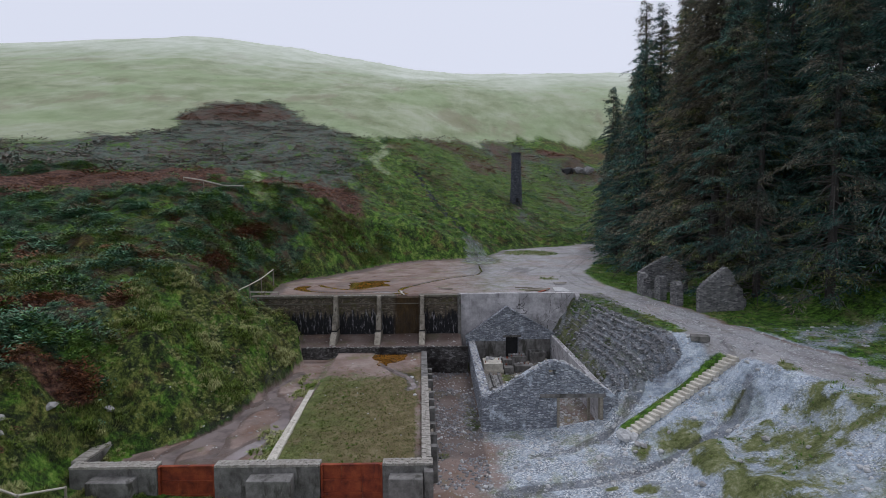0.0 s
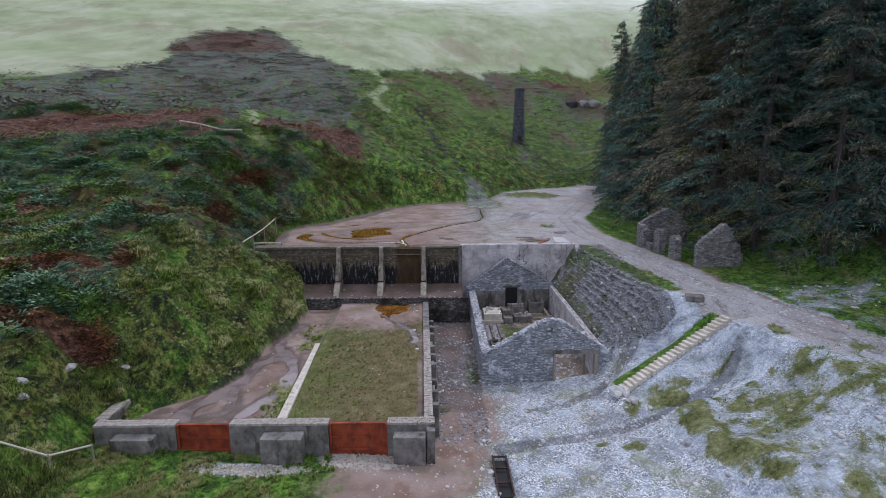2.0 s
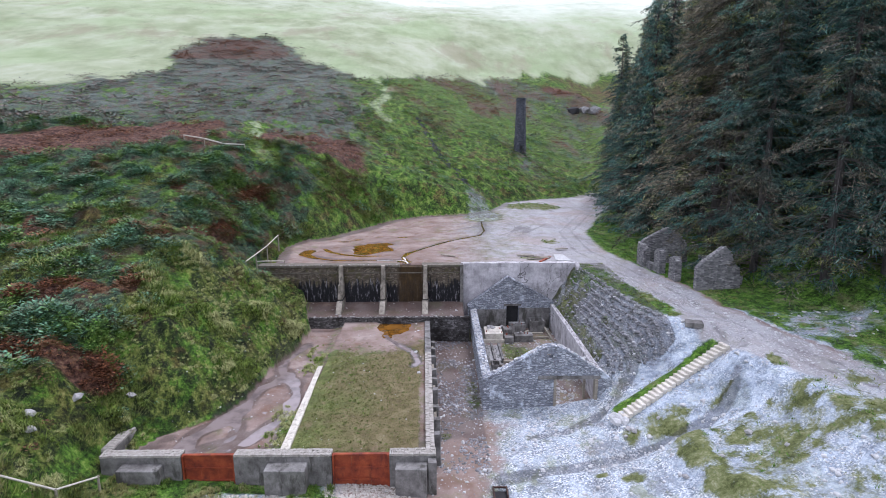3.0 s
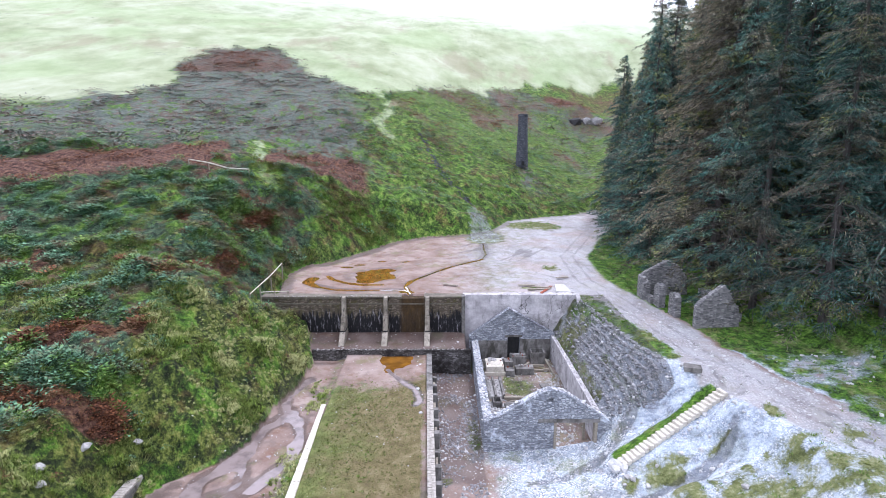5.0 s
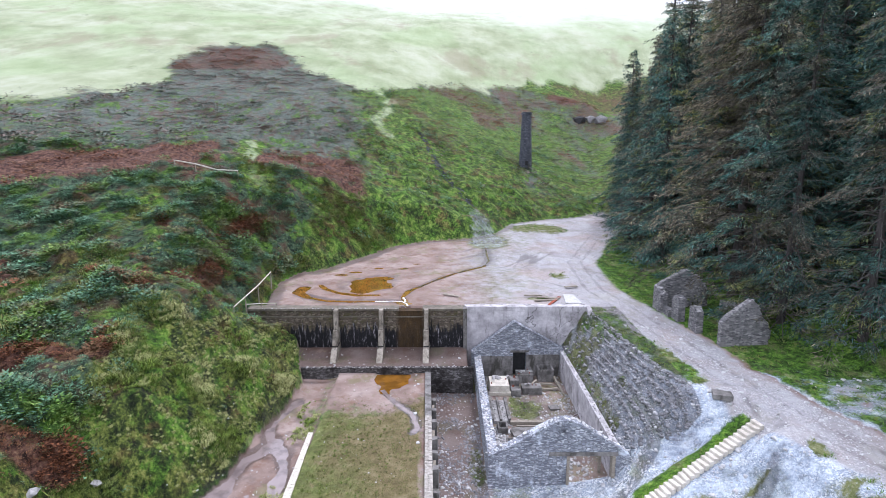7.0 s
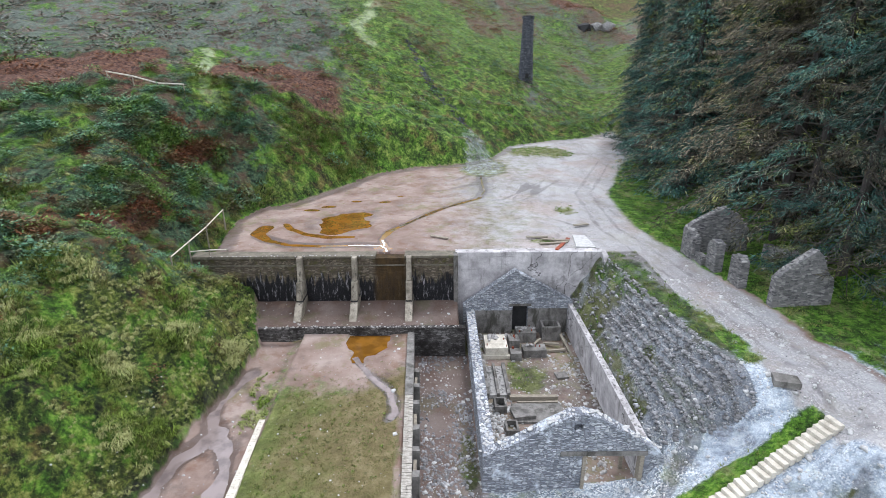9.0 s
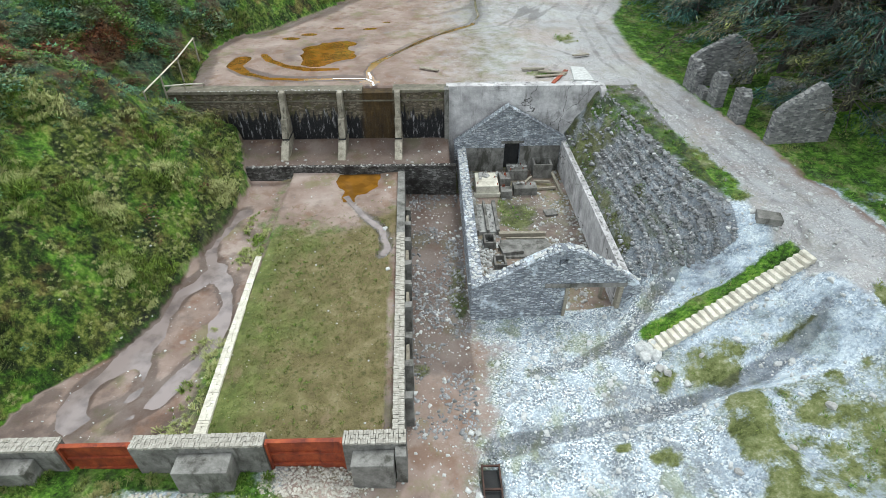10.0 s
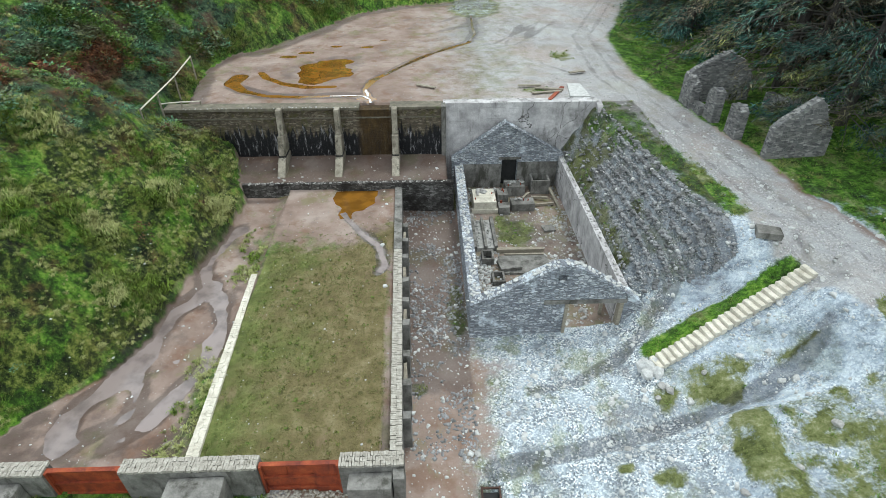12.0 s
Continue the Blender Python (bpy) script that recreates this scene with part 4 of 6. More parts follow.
    fern = np.maximum(fern, 0.8 * fade(1.2, 0.7, np.hypot((X - 48) / 10, (Y - 212) / 8) + 0.4 * n2))
    fern = np.where(inside, fern, 0)
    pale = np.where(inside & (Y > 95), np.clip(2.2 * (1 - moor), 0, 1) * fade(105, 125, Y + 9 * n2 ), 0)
    tongue, _ = near_line(X, Y, [(-26, 152), (-19, 146), (-14, 140), (-12, 132), (-14.5, 120), (-11, 112)])
    pale = np.maximum(pale, 0.6 * np.where(inside, fade(2.3, 0.3, tongue + 2.4 * n1), 0))
    thin, _ = near_line(X, Y, [(-31, 152), (-29, 138), (-30, 126)])
    pale = np.maximum(pale, 0.5 * np.where(inside, fade(1.6, 0.3, thin + 1.4 * n1), 0))
    ling = ling * (1 - fade(3.0, 1.0, tongue + 1.5 * n1))
    pale = np.maximum(pale, 0.5 * np.where(inside, fade(1.2, 0.2, path + 1.2 * n1), 0))
    # scree below the stream
    scree, sa = near_line(X, Y, [(5.3, 93.5), (5.7, 89), (6.2, 81)])
    scree = fade(1.6 + 2.4 * sa, 0.6 + 1.2 * sa, scree + 0.9 * n1)
    gravel_w = np.maximum(gravel_w, 0.4 * scree)
    for w in (ling, fern, pale, mud_w, road_w):
        w *= 1 - scree
    # bare margin and dried run on the lawn
    margin = np.where(basin & (X > -9), fade(0.85, 0.45, basin_wall_x(Y) - X + 0.15 * n1) * fade(42, 38, Y), 0)
    run, _ = near_line(X, Y, RUN)
    road_w = np.maximum(road_w, np.where(basin, 0.9 * fade(0.36, 0.2, run + 0.1 * n1), 0))
    mud_w = np.maximum(mud_w, 0.8 * margin)
    lawn_w = lawn_w * (1 - 0.8 * margin)
    heap = fade(1.2, 0.7, np.hypot((X + 4.6) / 2.6, (Y - 25.1) / 0.9) + 0.4 * n1) + fade(1.2, 0.7, np.hypot((X + 10) / 3.0, (Y - 24.2) / 0.5) + 0.4 * n1)
    gravel_w = np.where((Y < 25.8) & (Y > 22), np.maximum(gravel_w, 0.8 * np.clip(heap, 0, 1)), gravel_w)
    wet = np.where(mud_w > 0.3, 0.34 + 0.35 * n2 + 0.17 * basin + 0.3 * n4 * basin, 0)
    rill, _ = near_line(X, Y, RILL)
    wet = np.maximum(wet, np.where(low, 0.8 * fade(0.8, 0.25, rill + 0.25 * n1) * fade(19.2, 16.5, X), 0))
    for pts in ([(4.9, 30.4), (7, 30.7), (9.4, 31.8), (11.2, 33.4), (12.5, 34.6), (13.9, 36.4)],):
        band, _ = near_line(X, Y, pts)
        wet = np.maximum(wet, np.where(low, 0.75 * fade(0.55, 0.15, band + 0.3 * n1), 0))
    wet = np.where(low & (Y > 47.2) & (X < 1.8), 0.9 + 0.3 * n1, wet)
    # dark margins of the mud level and its pools
    ring = np.hypot((X - POND[0] - 0.22 * (Y - POND[1])) / 2.9, (Y - POND[1]) / 4.0) + 0.4 * n1
    wet = np.where(upper, np.maximum(wet, np.maximum(0.62 * fade(1.5, 0.95, ring), 0.75 * fade(2.4, 0.6, d + 1.0 * n1))), wet)
    wet = np.where(low & (X > basin_wall_x(Y)) & (X < 5) & ~interior, np.maximum(wet, (0.95 + 0.35 * n1) * fade(3.2, 1.4, X + 0.9 * n1) * fade(25, 33, Y + 2 * n2)), wet)
    # wet mask reused here to darken the ground under the facing stones
    wet = np.where(stones, np.maximum(wet, 0.78 + 0.3 * n1), wet)
    wet = np.where(interior, 0.55 + 0.4 * n1, wet)
    for off in (-0.85, 0.75):
        rut, _ = near_line(X, Y, [(px + off, py) for px, py in ROAD])
        wet = np.maximum(wet, np.where(~inside, 0.6 * fade(0.55, 0.1, rut + 0.2 * n1), 0))
    for pts in ([(13, 54), (9, 60), (8, 68), (12, 78), (20, 86)], [(14, 56), (10.5, 61), (9.5, 68), (13.3, 77.5), (21, 85)], [(-3.6, 58.5), (-1, 62.6), (3, 66), (7, 68), (12, 75), (17, 84)], [(-2.9, 57), (0, 61.4), (4.5, 65.2), (9, 67.6), (14.5, 76)], [(-1.5, 56), (4, 61), (9, 64)], [(-2, 70), (4, 74), (8, 80), (14, 86)], [(-4, 72), (2, 76), (7, 82)], [(-13, 66.3), (-9, 70.5), (-4, 75), (2, 80)]):
        rut, _ = near_line(X, Y, pts)
        wet = np.maximum(wet, 0.75 * fade(0.55, 0.05, rut + 0.45 * n1 + 0.25 * n4) * (0.7 + 0.6 * n2))
    for pts, r in ((CHANNEL, 0.75), (ARC, 1.2), (STREAMS[0], 1.0), (STREAMS[1], 0.8), (STREAMS[2], 0.7), (RUN, 0.45)):
        wd, _ = near_line(X, Y, pts)
        wet = np.maximum(wet, fade(r, 0.3 * r, wd + 0.55 * n1))
    return mud_w, gravel_w, lawn_w, ling, fern, pale, road_w, wet, spoil_w, green, hill_d


def build_ground():
    gx = lines(-36, 21, 0.22, [(-900, 112, 2.3), (900, 110, 2.6)])
    gy = np.concatenate([lines(20, 66, 0.23, [(-400, 36, 2.2)]), np.arange(66.3, 106, 0.36), lines(106.2, 106.3, 0.5, [(1100, 130, 1.9)])])
    gx_n, gy_n = len(gx), len(gy)
    X, Y = np.meshgrid(gx, gy)
    # lines near the basin wall lean with it
    lean = -0.031 * np.clip(Y - 25.7, 0, 22) * np.exp(-((X + 1.3) / 4.0) ** 2)
    X = X + lean
    Z = terrain(X, Y)
    mud_w, gravel_w, lawn_w, ling, fern, pale, road_w, wet, spoil_w, green, hill_d = cover(X, Y)
    upland = fade(2.0, 8.0, hill_d + 4 * lumps(X, Y, 9, 111) + 0.5 * np.clip(Y - 46, 0, 10)) * (hill_d > 0.3) + 0.31 * (hill_d > 0.1)
    upland = np.clip(upland, 0, 1) * fade(150, 110, Y)
    upland = np.maximum(upland, 0.31 * (hill_d > 0.1))
    strip, _ = near_line(X, Y, [(13.4, 50), (15.6, 38)])
    side, _ = near_line(X, Y, [(11.0, 31.9), (17.2, 34.0)])
    road_x = np.interp(Y, [p[1] for p in ROAD[::-1]], [p[0] for p in ROAD[::-1]])
    upland = np.where((hill_d <= 0.1) & ((strip < 1.6) | (side < 1.1) | (X > road_x + 1.5) | (X < -5)), 0.15, upland)
    verts = np.stack([X, Y, Z], -1).reshape(-1, 3)
    idx = np.arange(gx_n * gy_n).reshape(gy_n, gx_n)
    faces = np.stack([idx[:-1, :-1], idx[:-1, 1:], idx[1:, 1:], idx[1:, :-1]], -1).reshape(-1, 4)
    me = bpy.data.meshes.new("ground")
    me.vertices.add(len(verts))
    me.vertices.foreach_set("co", verts.ravel())
    me.loops.add(faces.size)
    me.loops.foreach_set("vertex_index", faces.ravel())
    me.polygons.add(len(faces))
    me.polygons.foreach_set("loop_start", np.arange(0, faces.size, 4))
    me.polygons.foreach_set("use_smooth", np.ones(len(faces), bool))
    me.update(calc_edges=True)
    for name, chans in (("zone_a", (mud_w, gravel_w, lawn_w)), ("zone_b", (ling, fern, pale)), ("zone_c", (road_w, wet, spoil_w))):
        a = me.attributes.new(name, "FLOAT_COLOR", "POINT")
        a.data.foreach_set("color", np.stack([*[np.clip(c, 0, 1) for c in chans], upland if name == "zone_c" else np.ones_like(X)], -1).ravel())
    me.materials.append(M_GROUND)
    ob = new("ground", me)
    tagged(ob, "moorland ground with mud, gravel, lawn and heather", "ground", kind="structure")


build_ground()


def water_sheet(name, label, x0, x1, y0, y1, z):
    bm = bmesh.new()
    bmesh.ops.create_grid(bm, x_segments=2, y_segments=2, size=0.5)
    for v in bm.verts:
        v.co = Vector(((x0 + x1) / 2 + v.co.x * (x1 - x0), (y0 + y1) / 2 + v.co.y * (y1 - y0), z))
    tagged(part(name, bm, M_POOL), label, "water", kind="structure")


water_sheet("water_1", "shallow ochre puddles lying on the red mud", -16.6, 7.5, 52.1, 77, 6.545)
water_sheet("water_2", "ochre puddle below the weir", -6.9, -2.9, 43.5, 47.15, 1.985)


def stream(name, label, pts, width, mat, lift, level=-9.0):
    """A ribbon of water that follows its bed, with wandering banks."""
    bm = bmesh.new()
    rows = []
    n = 14 * (len(pts) - 1)
    for i in range(n + 1):
        u = i / n * (len(pts) - 1)
        k = min(int(u), len(pts) - 2)
        p, q = Vector(pts[k]), Vector(pts[k + 1])
        c, d = p.lerp(q, u - k), (q - p).normalized()
        side = Vector((-d.y, d.x))
        row = []
        z = max(ground_z(c.x, c.y) + lift, level)
        for s in (-1, 1):
            w = width * (0.75 + 0.55 * float(lumps(np.array([u * 2.1 + 9 * s]), np.array([width * 7.0]), 1.0, 5)[0]))
            e = c + side * (s * w)
            row.append(bm.verts.new((e.x, e.y, z)))
        rows.append(row)
    for a, b in zip(rows, rows[1:]):
        bm.faces.new((a[0], a[1], b[1], b[0]))
    tagged(part(name, bm, mat), label, "water", kind="structure")


def flat_water(name, label, outline, z, mat):
    bm = bmesh.new()
    bm.faces.new([bm.verts.new((x, y, z)) for x, y in outline])
    tagged(part(name, bm, mat), label, "water", kind="structure")


flat_water("water_3", "silty braided streams over the red mud", [(-18.2, 26.1), (-10.05, 26.1), (-10.05, 45), (-12.9, 46.8), (-14.5, 46.8), (-14.5, 33), (-18.2, 30)], 1.335, M_STREAM)
stream("water_4", "ochre channel wandering across the mud level", CHANNEL[:8], 0.15, M_BROOK, 0.03)
# this ribbon and the next paint the sky's reflection at the outlet in white
stream("water_5", "water along the crest to the outlet, coloured white as glint", [(-7.2, 53.7), (-5.6, 53.75), (-4.6, 53.6), (-4.1, 52.9), (-4.0, 52.1)], 0.11, M_GLINT, 0.06, 6.57)
stream("water_7", "short water ribbon joining at the outlet, coloured white as glint", [(-4.6, 55.0), (-4.4, 54.2), (-4.3, 53.5)], 0.12, M_GLINT, 0.06, 6.58)
stream("water_6", "thin silty run across the lawn", RUN, 0.26, M_STREAM, 0.05)


# ---- dam ----
def bricks_along(parent, start, end, width, z, size=0.085):
    """Bricks on edge laid side by side along a wall's top."""
    a, b = Vector(start), Vector(end)
    n = int((b - a).length / size)
    turn = math.atan2(b.y - a.y, b.x - a.x)
    meshes = []
    for k in range(4):
        bm = box(-size * 0.45, size * 0.45, -width / 2, width / 2, -0.06, 0.06, 0.008)
        me = bpy.data.meshes.new("brick")
        bmesh.ops.recalc_face_normals(bm, faces=bm.faces)
        bm.to_mesh(me)
        bm.free()
        me.materials.append(M_COPING)
        meshes.append(me)
    for i in range(n):
        p = a.lerp(b, (i + 0.5) / n)
        ob = new("brick", random.choice(meshes))
        ob.parent = parent
        ob.location = (p.x + random.uniform(-0.01, 0.01), p.y + random.uniform(-0.015, 0.015), z + random.uniform(-0.025, 0.012))
        ob.rotation_euler = (random.uniform(-0.05, 0.05), random.uniform(-0.05, 0.05), turn + random.uniform(-0.04, 0.04))


ROCKS = [rock_mesh("stone", k, M_STONE, 0.6) for k in range(8)]


LIMED = [rock_mesh("stone", k + 60, M_LIMED, 0.6) for k in range(6)]


def stone_row(parent, pts, size, seed, spread=0.1, name="stone", step=0.8, rocks=ROCKS):
    """Loose stones along a line of places (x, y, z), as on the top of a broken wall."""
    rr = random.Random(seed)
    for p, q in zip(pts, pts[1:]):
        p, q = Vector(p), Vector(q)
        n = max(1, int((q - p).length / (size * step)))
        for i in range(n):
            c = p.lerp(q, (i + rr.random()) / n)
            ob = new(name, rr.choice(rocks))
            ob.parent = parent
            s = size * rr.uniform(0.6, 1.3)
            ob.location = (c.x + rr.uniform(-spread, spread), c.y + rr.uniform(-spread, spread), c.z + rr.uniform(-0.02, 0.05))
            ob.rotation_euler = (rr.uniform(-0.4, 0.4), rr.uniform(-0.4, 0.4), rr.uniform(0, 6.28))
            ob.scale = (s * rr.uniform(0.9, 1.7), s, s * rr.uniform(0.6, 1.0))


def buttress(x):
    t = thing("buttress", "stepped concrete buttress against the dam face", "buttress", "buttresses of the dam")
    w = 0.19
    for y_top, z_top, z_low, y_low in ((50.45, 6.72, 4.95, 50.2), (49.95, 4.95, 3.62, 49.55), (49.35, 3.5, 2.4, 48.1)):
        bm = slab([(51.0, z_low), (y_low, z_low), (y_top, z_top), (51.0, z_top)], x - w, x + w, "x")
        bmesh.ops.bevel(bm, geom=bm.edges[:], offset=0.035, segments=1, affect="EDGES")
        part("block", bm, M_BUTTRESS, t)
        w += 0.045
    part("joint", box(x - 0.25, x + 0.25, 49.6, 51.0, 3.5, 3.62), M_DARK, t, "dark recessed joint")


dam = thing("wall_dam", "dark wet masonry dam streaked black and white", "dam wall", kind="structure")
part("masonry", slab([(50.9, 2.0), (51.05, 6.45), (52.0, 6.45), (52.2, 2.0)], -18.6, 1.35, "x"), M_DAM, dam)
part("string_course", slab([(50.96, 5.86), (50.96, 5.95), (51.2, 5.95), (51.2, 5.86)], -18.4, 1.35, "x"), M_CREST, dam)
for x0, x1 in ((-18.6, -10.4), (-10.39, -6.35), (-6.34, -4.75), (-2.55, 1.35)):
    part("crest", box(x0, x1, 50.9, 52.05, 6.5, 6.68, 0.025), M_CREST, dam)
stone_row(dam, [(-18, 51.0, 6.66), (-10.5, 51.0, 6.68), (-5, 51.0, 6.68)], 0.13, 3, 0.06, "crest_stone", 2.2)
for bx in (-10.4, -6.3, -2.2):
    buttress(bx)
conc = thing("wall_concrete", "cracked grey concrete retaining wall", "retaining wall", kind="structure")
part("wall_face", box(1.35, 4.9, 51.5, 52.3, 0.0, 6.7, 0.01), M_CRACKED, conc)
part("wall_face", box(4.91, 12.75, 51.47, 52.3, 0.0, 6.72, 0.01), M_CRACKED, conc)
part("wing", slab([(51.9, 2.0), (51.9, 6.72), (51.0, 6.6), (49.2, 5.0), (47.8, 3.4), (47.5, 2.0)], 12.55, 12.95, "x"), M_CRACKED, conc)
part("end_pier", box(1.2, 1.5, 50.7, 51.6, 2.4, 6.74, 0.02), M_CONCRETE, conc)
weir = thing("wall_weir", "low dark weir wall below the dam", "weir", kind="structure")
part("wall_face", box(-12.9, -1.75, 47.15, 47.5, 1.4, 2.58, 0.03), M_WEIR, weir)
part("wall_face", box(-1.74, 1.95, 47.1, 47.5, -0.3, 2.62, 0.03), M_WEIR, weir)
stone_row(weir, [(-12.6, 47.3, 2.6), (1.6, 47.3, 2.62)], 0.15, 5, 0.12, "weir_stone", 1.5)

# ---- basin ----
front = thing("wall_front", "grey rendered basin wall capped with bricks", "basin wall", kind="structure")
for x0, x1, z1 in ((-18.6, -14.4, 2.34), (-11.6, -6.5, 2.36), (-3.45, -1.0, 2.36)):
    segment = part("segment", box(x0, x1, 25.45, 26.05, -0.2, z1 - 0.07, 0.02), M_CONCRETE, front)
    for y in (25.55, 25.75, 25.95):
        bricks_along(segment, (x0, y), (x1, y), 0.188, z1, 0.095)
for x0, x1, y0, z1 in ((-17.4, -15.3, 24.75, 1.95), (-9.8, -7.7, 24.6, 2.02), (-3.1, -1.45, 24.75, 1.98)):
    part("pier", box(x0, x1, y0, 25.45, -0.2, z1, 0.02, 0.05), M_CONCRETE, front)
segment = part("return_wall", box(-18.9, -18.3, 26.06, 28.4, 0.8, 2.27, 0.03), M_CONCRETE, front)
bricks_along(segment, (-18.6, 26.1), (-18.6, 28.4), 0.6, 2.34)
part("pier", box(-1.42, -0.98, 25.0, 25.44, -0.2, 2.2, 0.02, 0.03), M_CONCRETE, front)
basin_side = thing("wall_basin", "brick-capped basin wall with short concrete stubs", "basin wall", kind="structure")
bm = bmesh.new()
vs = [bm.verts.new((basin_wall_x(y) + s * 0.24, y, z)) for z in (-0.2, 2.24) for y, s in ((26.05, -1), (26.05, 1), (47.2, 1), (47.2, -1))]
for f in ((0, 1, 2, 3), (4, 5, 6, 7), (0, 1, 5, 4), (1, 2, 6, 5), (2, 3, 7, 6), (3, 0, 4, 7)):
    bm.faces.new([vs[i] for i in f])
face = part("wall_face", bm, M_CONCRETE, basin_side)
for o in (-0.125, 0.115):
    bricks_along(face, (basin_wall_x(26.1) + o, 26.1), (basin_wall_x(39.5) + o, 39.5), 0.235, 2.3, 0.095)
part("cap", slab([(basin_wall_x(39.6) - 0.26, 39.6), (basin_wall_x(39.6) + 0.24, 39.6), (basin_wall_x(47) + 0.22, 47.1), (basin_wall_x(47) - 0.24, 47.1)], 2.24, 2.29, "z"), M_CONCRETE, basin_side)
for k in range(9):
    y = 27.8 + k * 1.85
    x = basin_wall_x(y) + 0.24
    part("stub", box(x, x + 0.36, y - 0.2, y + 0.2, -0.1, 2.26 - 0.13 * (k % 3), 0.03, 0.02), M_CONCRETE, basin_side)
    if k % 2:
        part("panel", box(x, x + 0.16, y + 0.3, y + 1.4, -0.1, 1.8, 0.03), M_TIMBER, basin_side, "weathered plank between the stubs")
kerb = thing("kerb", "pale brick kerb along the lawn", "kerb", kind="structure")
footing = part("footing", slab([(-9.55, 26.1), (-9.02, 26.1), (-9.62, 37.9), (-9.97, 37.9)], 1.2, 1.9, "z"), M_PALE, kerb)
for k in range(84):
    u0 = k / 84
    y0, y1 = 26.12 + 11.76 * u0, 26.12 + 11.76 * (u0 + 0.93 / 84)
    xm, hw = -9.285 - 0.51 * u0, 0.25 - 0.09 * u0
    cut = random.uniform(-0.06, 0.06) * (1 if k % 2 else -1)
    part("brick", box(xm - hw, xm + cut - 0.006, y0, y1, 1.86, 1.96, 0.012), M_PALE, footing)
    part("brick", box(xm + cut + 0.006, xm + hw, y0, y1, 1.86, 1.96, 0.012), M_PALE, footing)


def gate(x0, x1, label, bent=0.0):
    t = thing("sluice_gate", label, "sluice gate", "sluice gates")
    third = (x1 - x0) / 3
    for k in range(3):
        part("plate", box(x0 + k * third, x0 + (k + 1) * third - 0.012, 25.70 - bent * (k == 2), 25.75, 0.2, 2.24, 0.012), M_RUST, t)
    for z in (0.8, 1.5):
        part("rib", box(x0 + 0.05, x1 - 0.05, 25.60, 25.69, z, z + 0.09), M_RUST, t)
    part("rim", box(x0, x1, 25.62, 25.80, 2.24, 2.31), M_RUST, t)
    for x in (x0, x1 - 0.1):
        part("guide", box(x, x + 0.1, 25.55, 25.69, 0.2, 2.3), M_RUST, t)


gate(-14.38, -11.62, "rust-red iron sluice gate plate")
gate(-6.48, -3.47, "rust-red and purple corroded iron sluice gate", 0.06)

# ---- engine house ----
house = thing("engine_house", "roofless slate-rubble engine house with two gables", "ruin")
GABLE = [(2.15, 2.48), (3.6, 3.2), (5.2, 4.2), (6.3, 4.8), (6.9, 4.92), (7.6, 4.7), (8.6, 4.1), (10.0, 3.15)]
part("gable", slab([(2.15, -0.3), (7.0, -0.3), (7.0, 2.5), (2.15, 2.5)], 34.15, 34.8), M_SLATE, house)
part("gable_top", slab([(2.15, 2.5), (6.45, 2.5), (6.45, 4.78)] + GABLE[3:1:-1] + [GABLE[1]], 34.15, 34.8), M_SLATE, house)
part("gable_top", slab([(6.9, 2.5), (10.0, 2.5)] + GABLE[:3:-1], 34.15, 34.8), M_SLATE, house)
part("gable_top", box(6.45, 6.9, 34.15, 34.8, 2.5, 4.0), M_SLATE, house)
part("gable_top", box(6.45, 6.9, 34.15, 34.8, 4.35, 4.86), M_SLATE, house)
part("gable", slab([(10.0, 0.0), (11.15, 0.0), (11.2, 1.1), (10.95, 2.45), (10.4, 2.95), (10.0, 3.1)], 34.15, 34.8), M_SLATE, house)
part("gable", slab([(1.95, -0.3), (5.75, -0.3), (5.75, 2.65), (6.95, 2.65), (6.95, -0.3), (10.4, -0.3), (10.4, 2.9), (5.85, 5.5), (1.95, 2.65)], 50.45, 51.0), M_SLATE, house)
part("verge", slab([(1.9, 2.6), (1.9, 2.72), (5.85, 5.62), (10.45, 2.98), (10.45, 2.86), (5.85, 5.5)], 50.38, 51.05), M_SLATE, house, "slate verge on the gable")
part("lintel", box(5.5, 7.2, 50.42, 51.02, 2.66, 2.86), M_CONCRETE, house)
# near-black panel closes the doorway in place of the shade behind it
part("recess", box(5.7, 7.0, 50.93, 51.04, -0.2, 2.66), M_DARK, house, "near-black panel standing for the shade behind the doorway")
part("plaster", box(2.82, 5.74, 50.41, 50.448, 0.3, 2.3), M_CONCRETE, house, "patch of grey plaster")
part("plaster", box(6.96, 10.0, 50.41, 50.448, 0.3, 2.45), M_CONCRETE, house, "patch of grey plaster")
left_wall = part("wall_left", box(2.15, 2.8, 34.81, 50.44, -0.3, 2.36), M_SLATE, house)
right_wall = part("wall_right", box(10.05, 10.45, 34.81, 50.44, -0.3, 2.84), M_CRACKED, house)
part("lintel", box(5.9, 10.15, 34.1, 34.85, 2.5, 2.76, 0.01), M_CONCRETE, house)
part("post", box(7.0, 7.16, 34.05, 34.4, 0.1, 2.5), M_TIMBER, house)
part("post", box(9.8, 10.0, 34.05, 34.45, 0.3, 2.5), M_TIMBER, house)
part("post", box(9.45, 9.6, 35.6, 35.8, 0.3, 2.4), M_TIMBER, house)
stone_row(house, [(x, 34.45, z) for x, z in GABLE] + [(10.95, 34.45, 2.6)], 0.22, 7, 0.18, step=0.6, rocks=LIMED)
stone_row(left_wall, [(2.47, 34.9, 2.38), (2.47, 50.3, 2.38)], 0.19, 8, 0.22, step=0.55, rocks=LIMED)
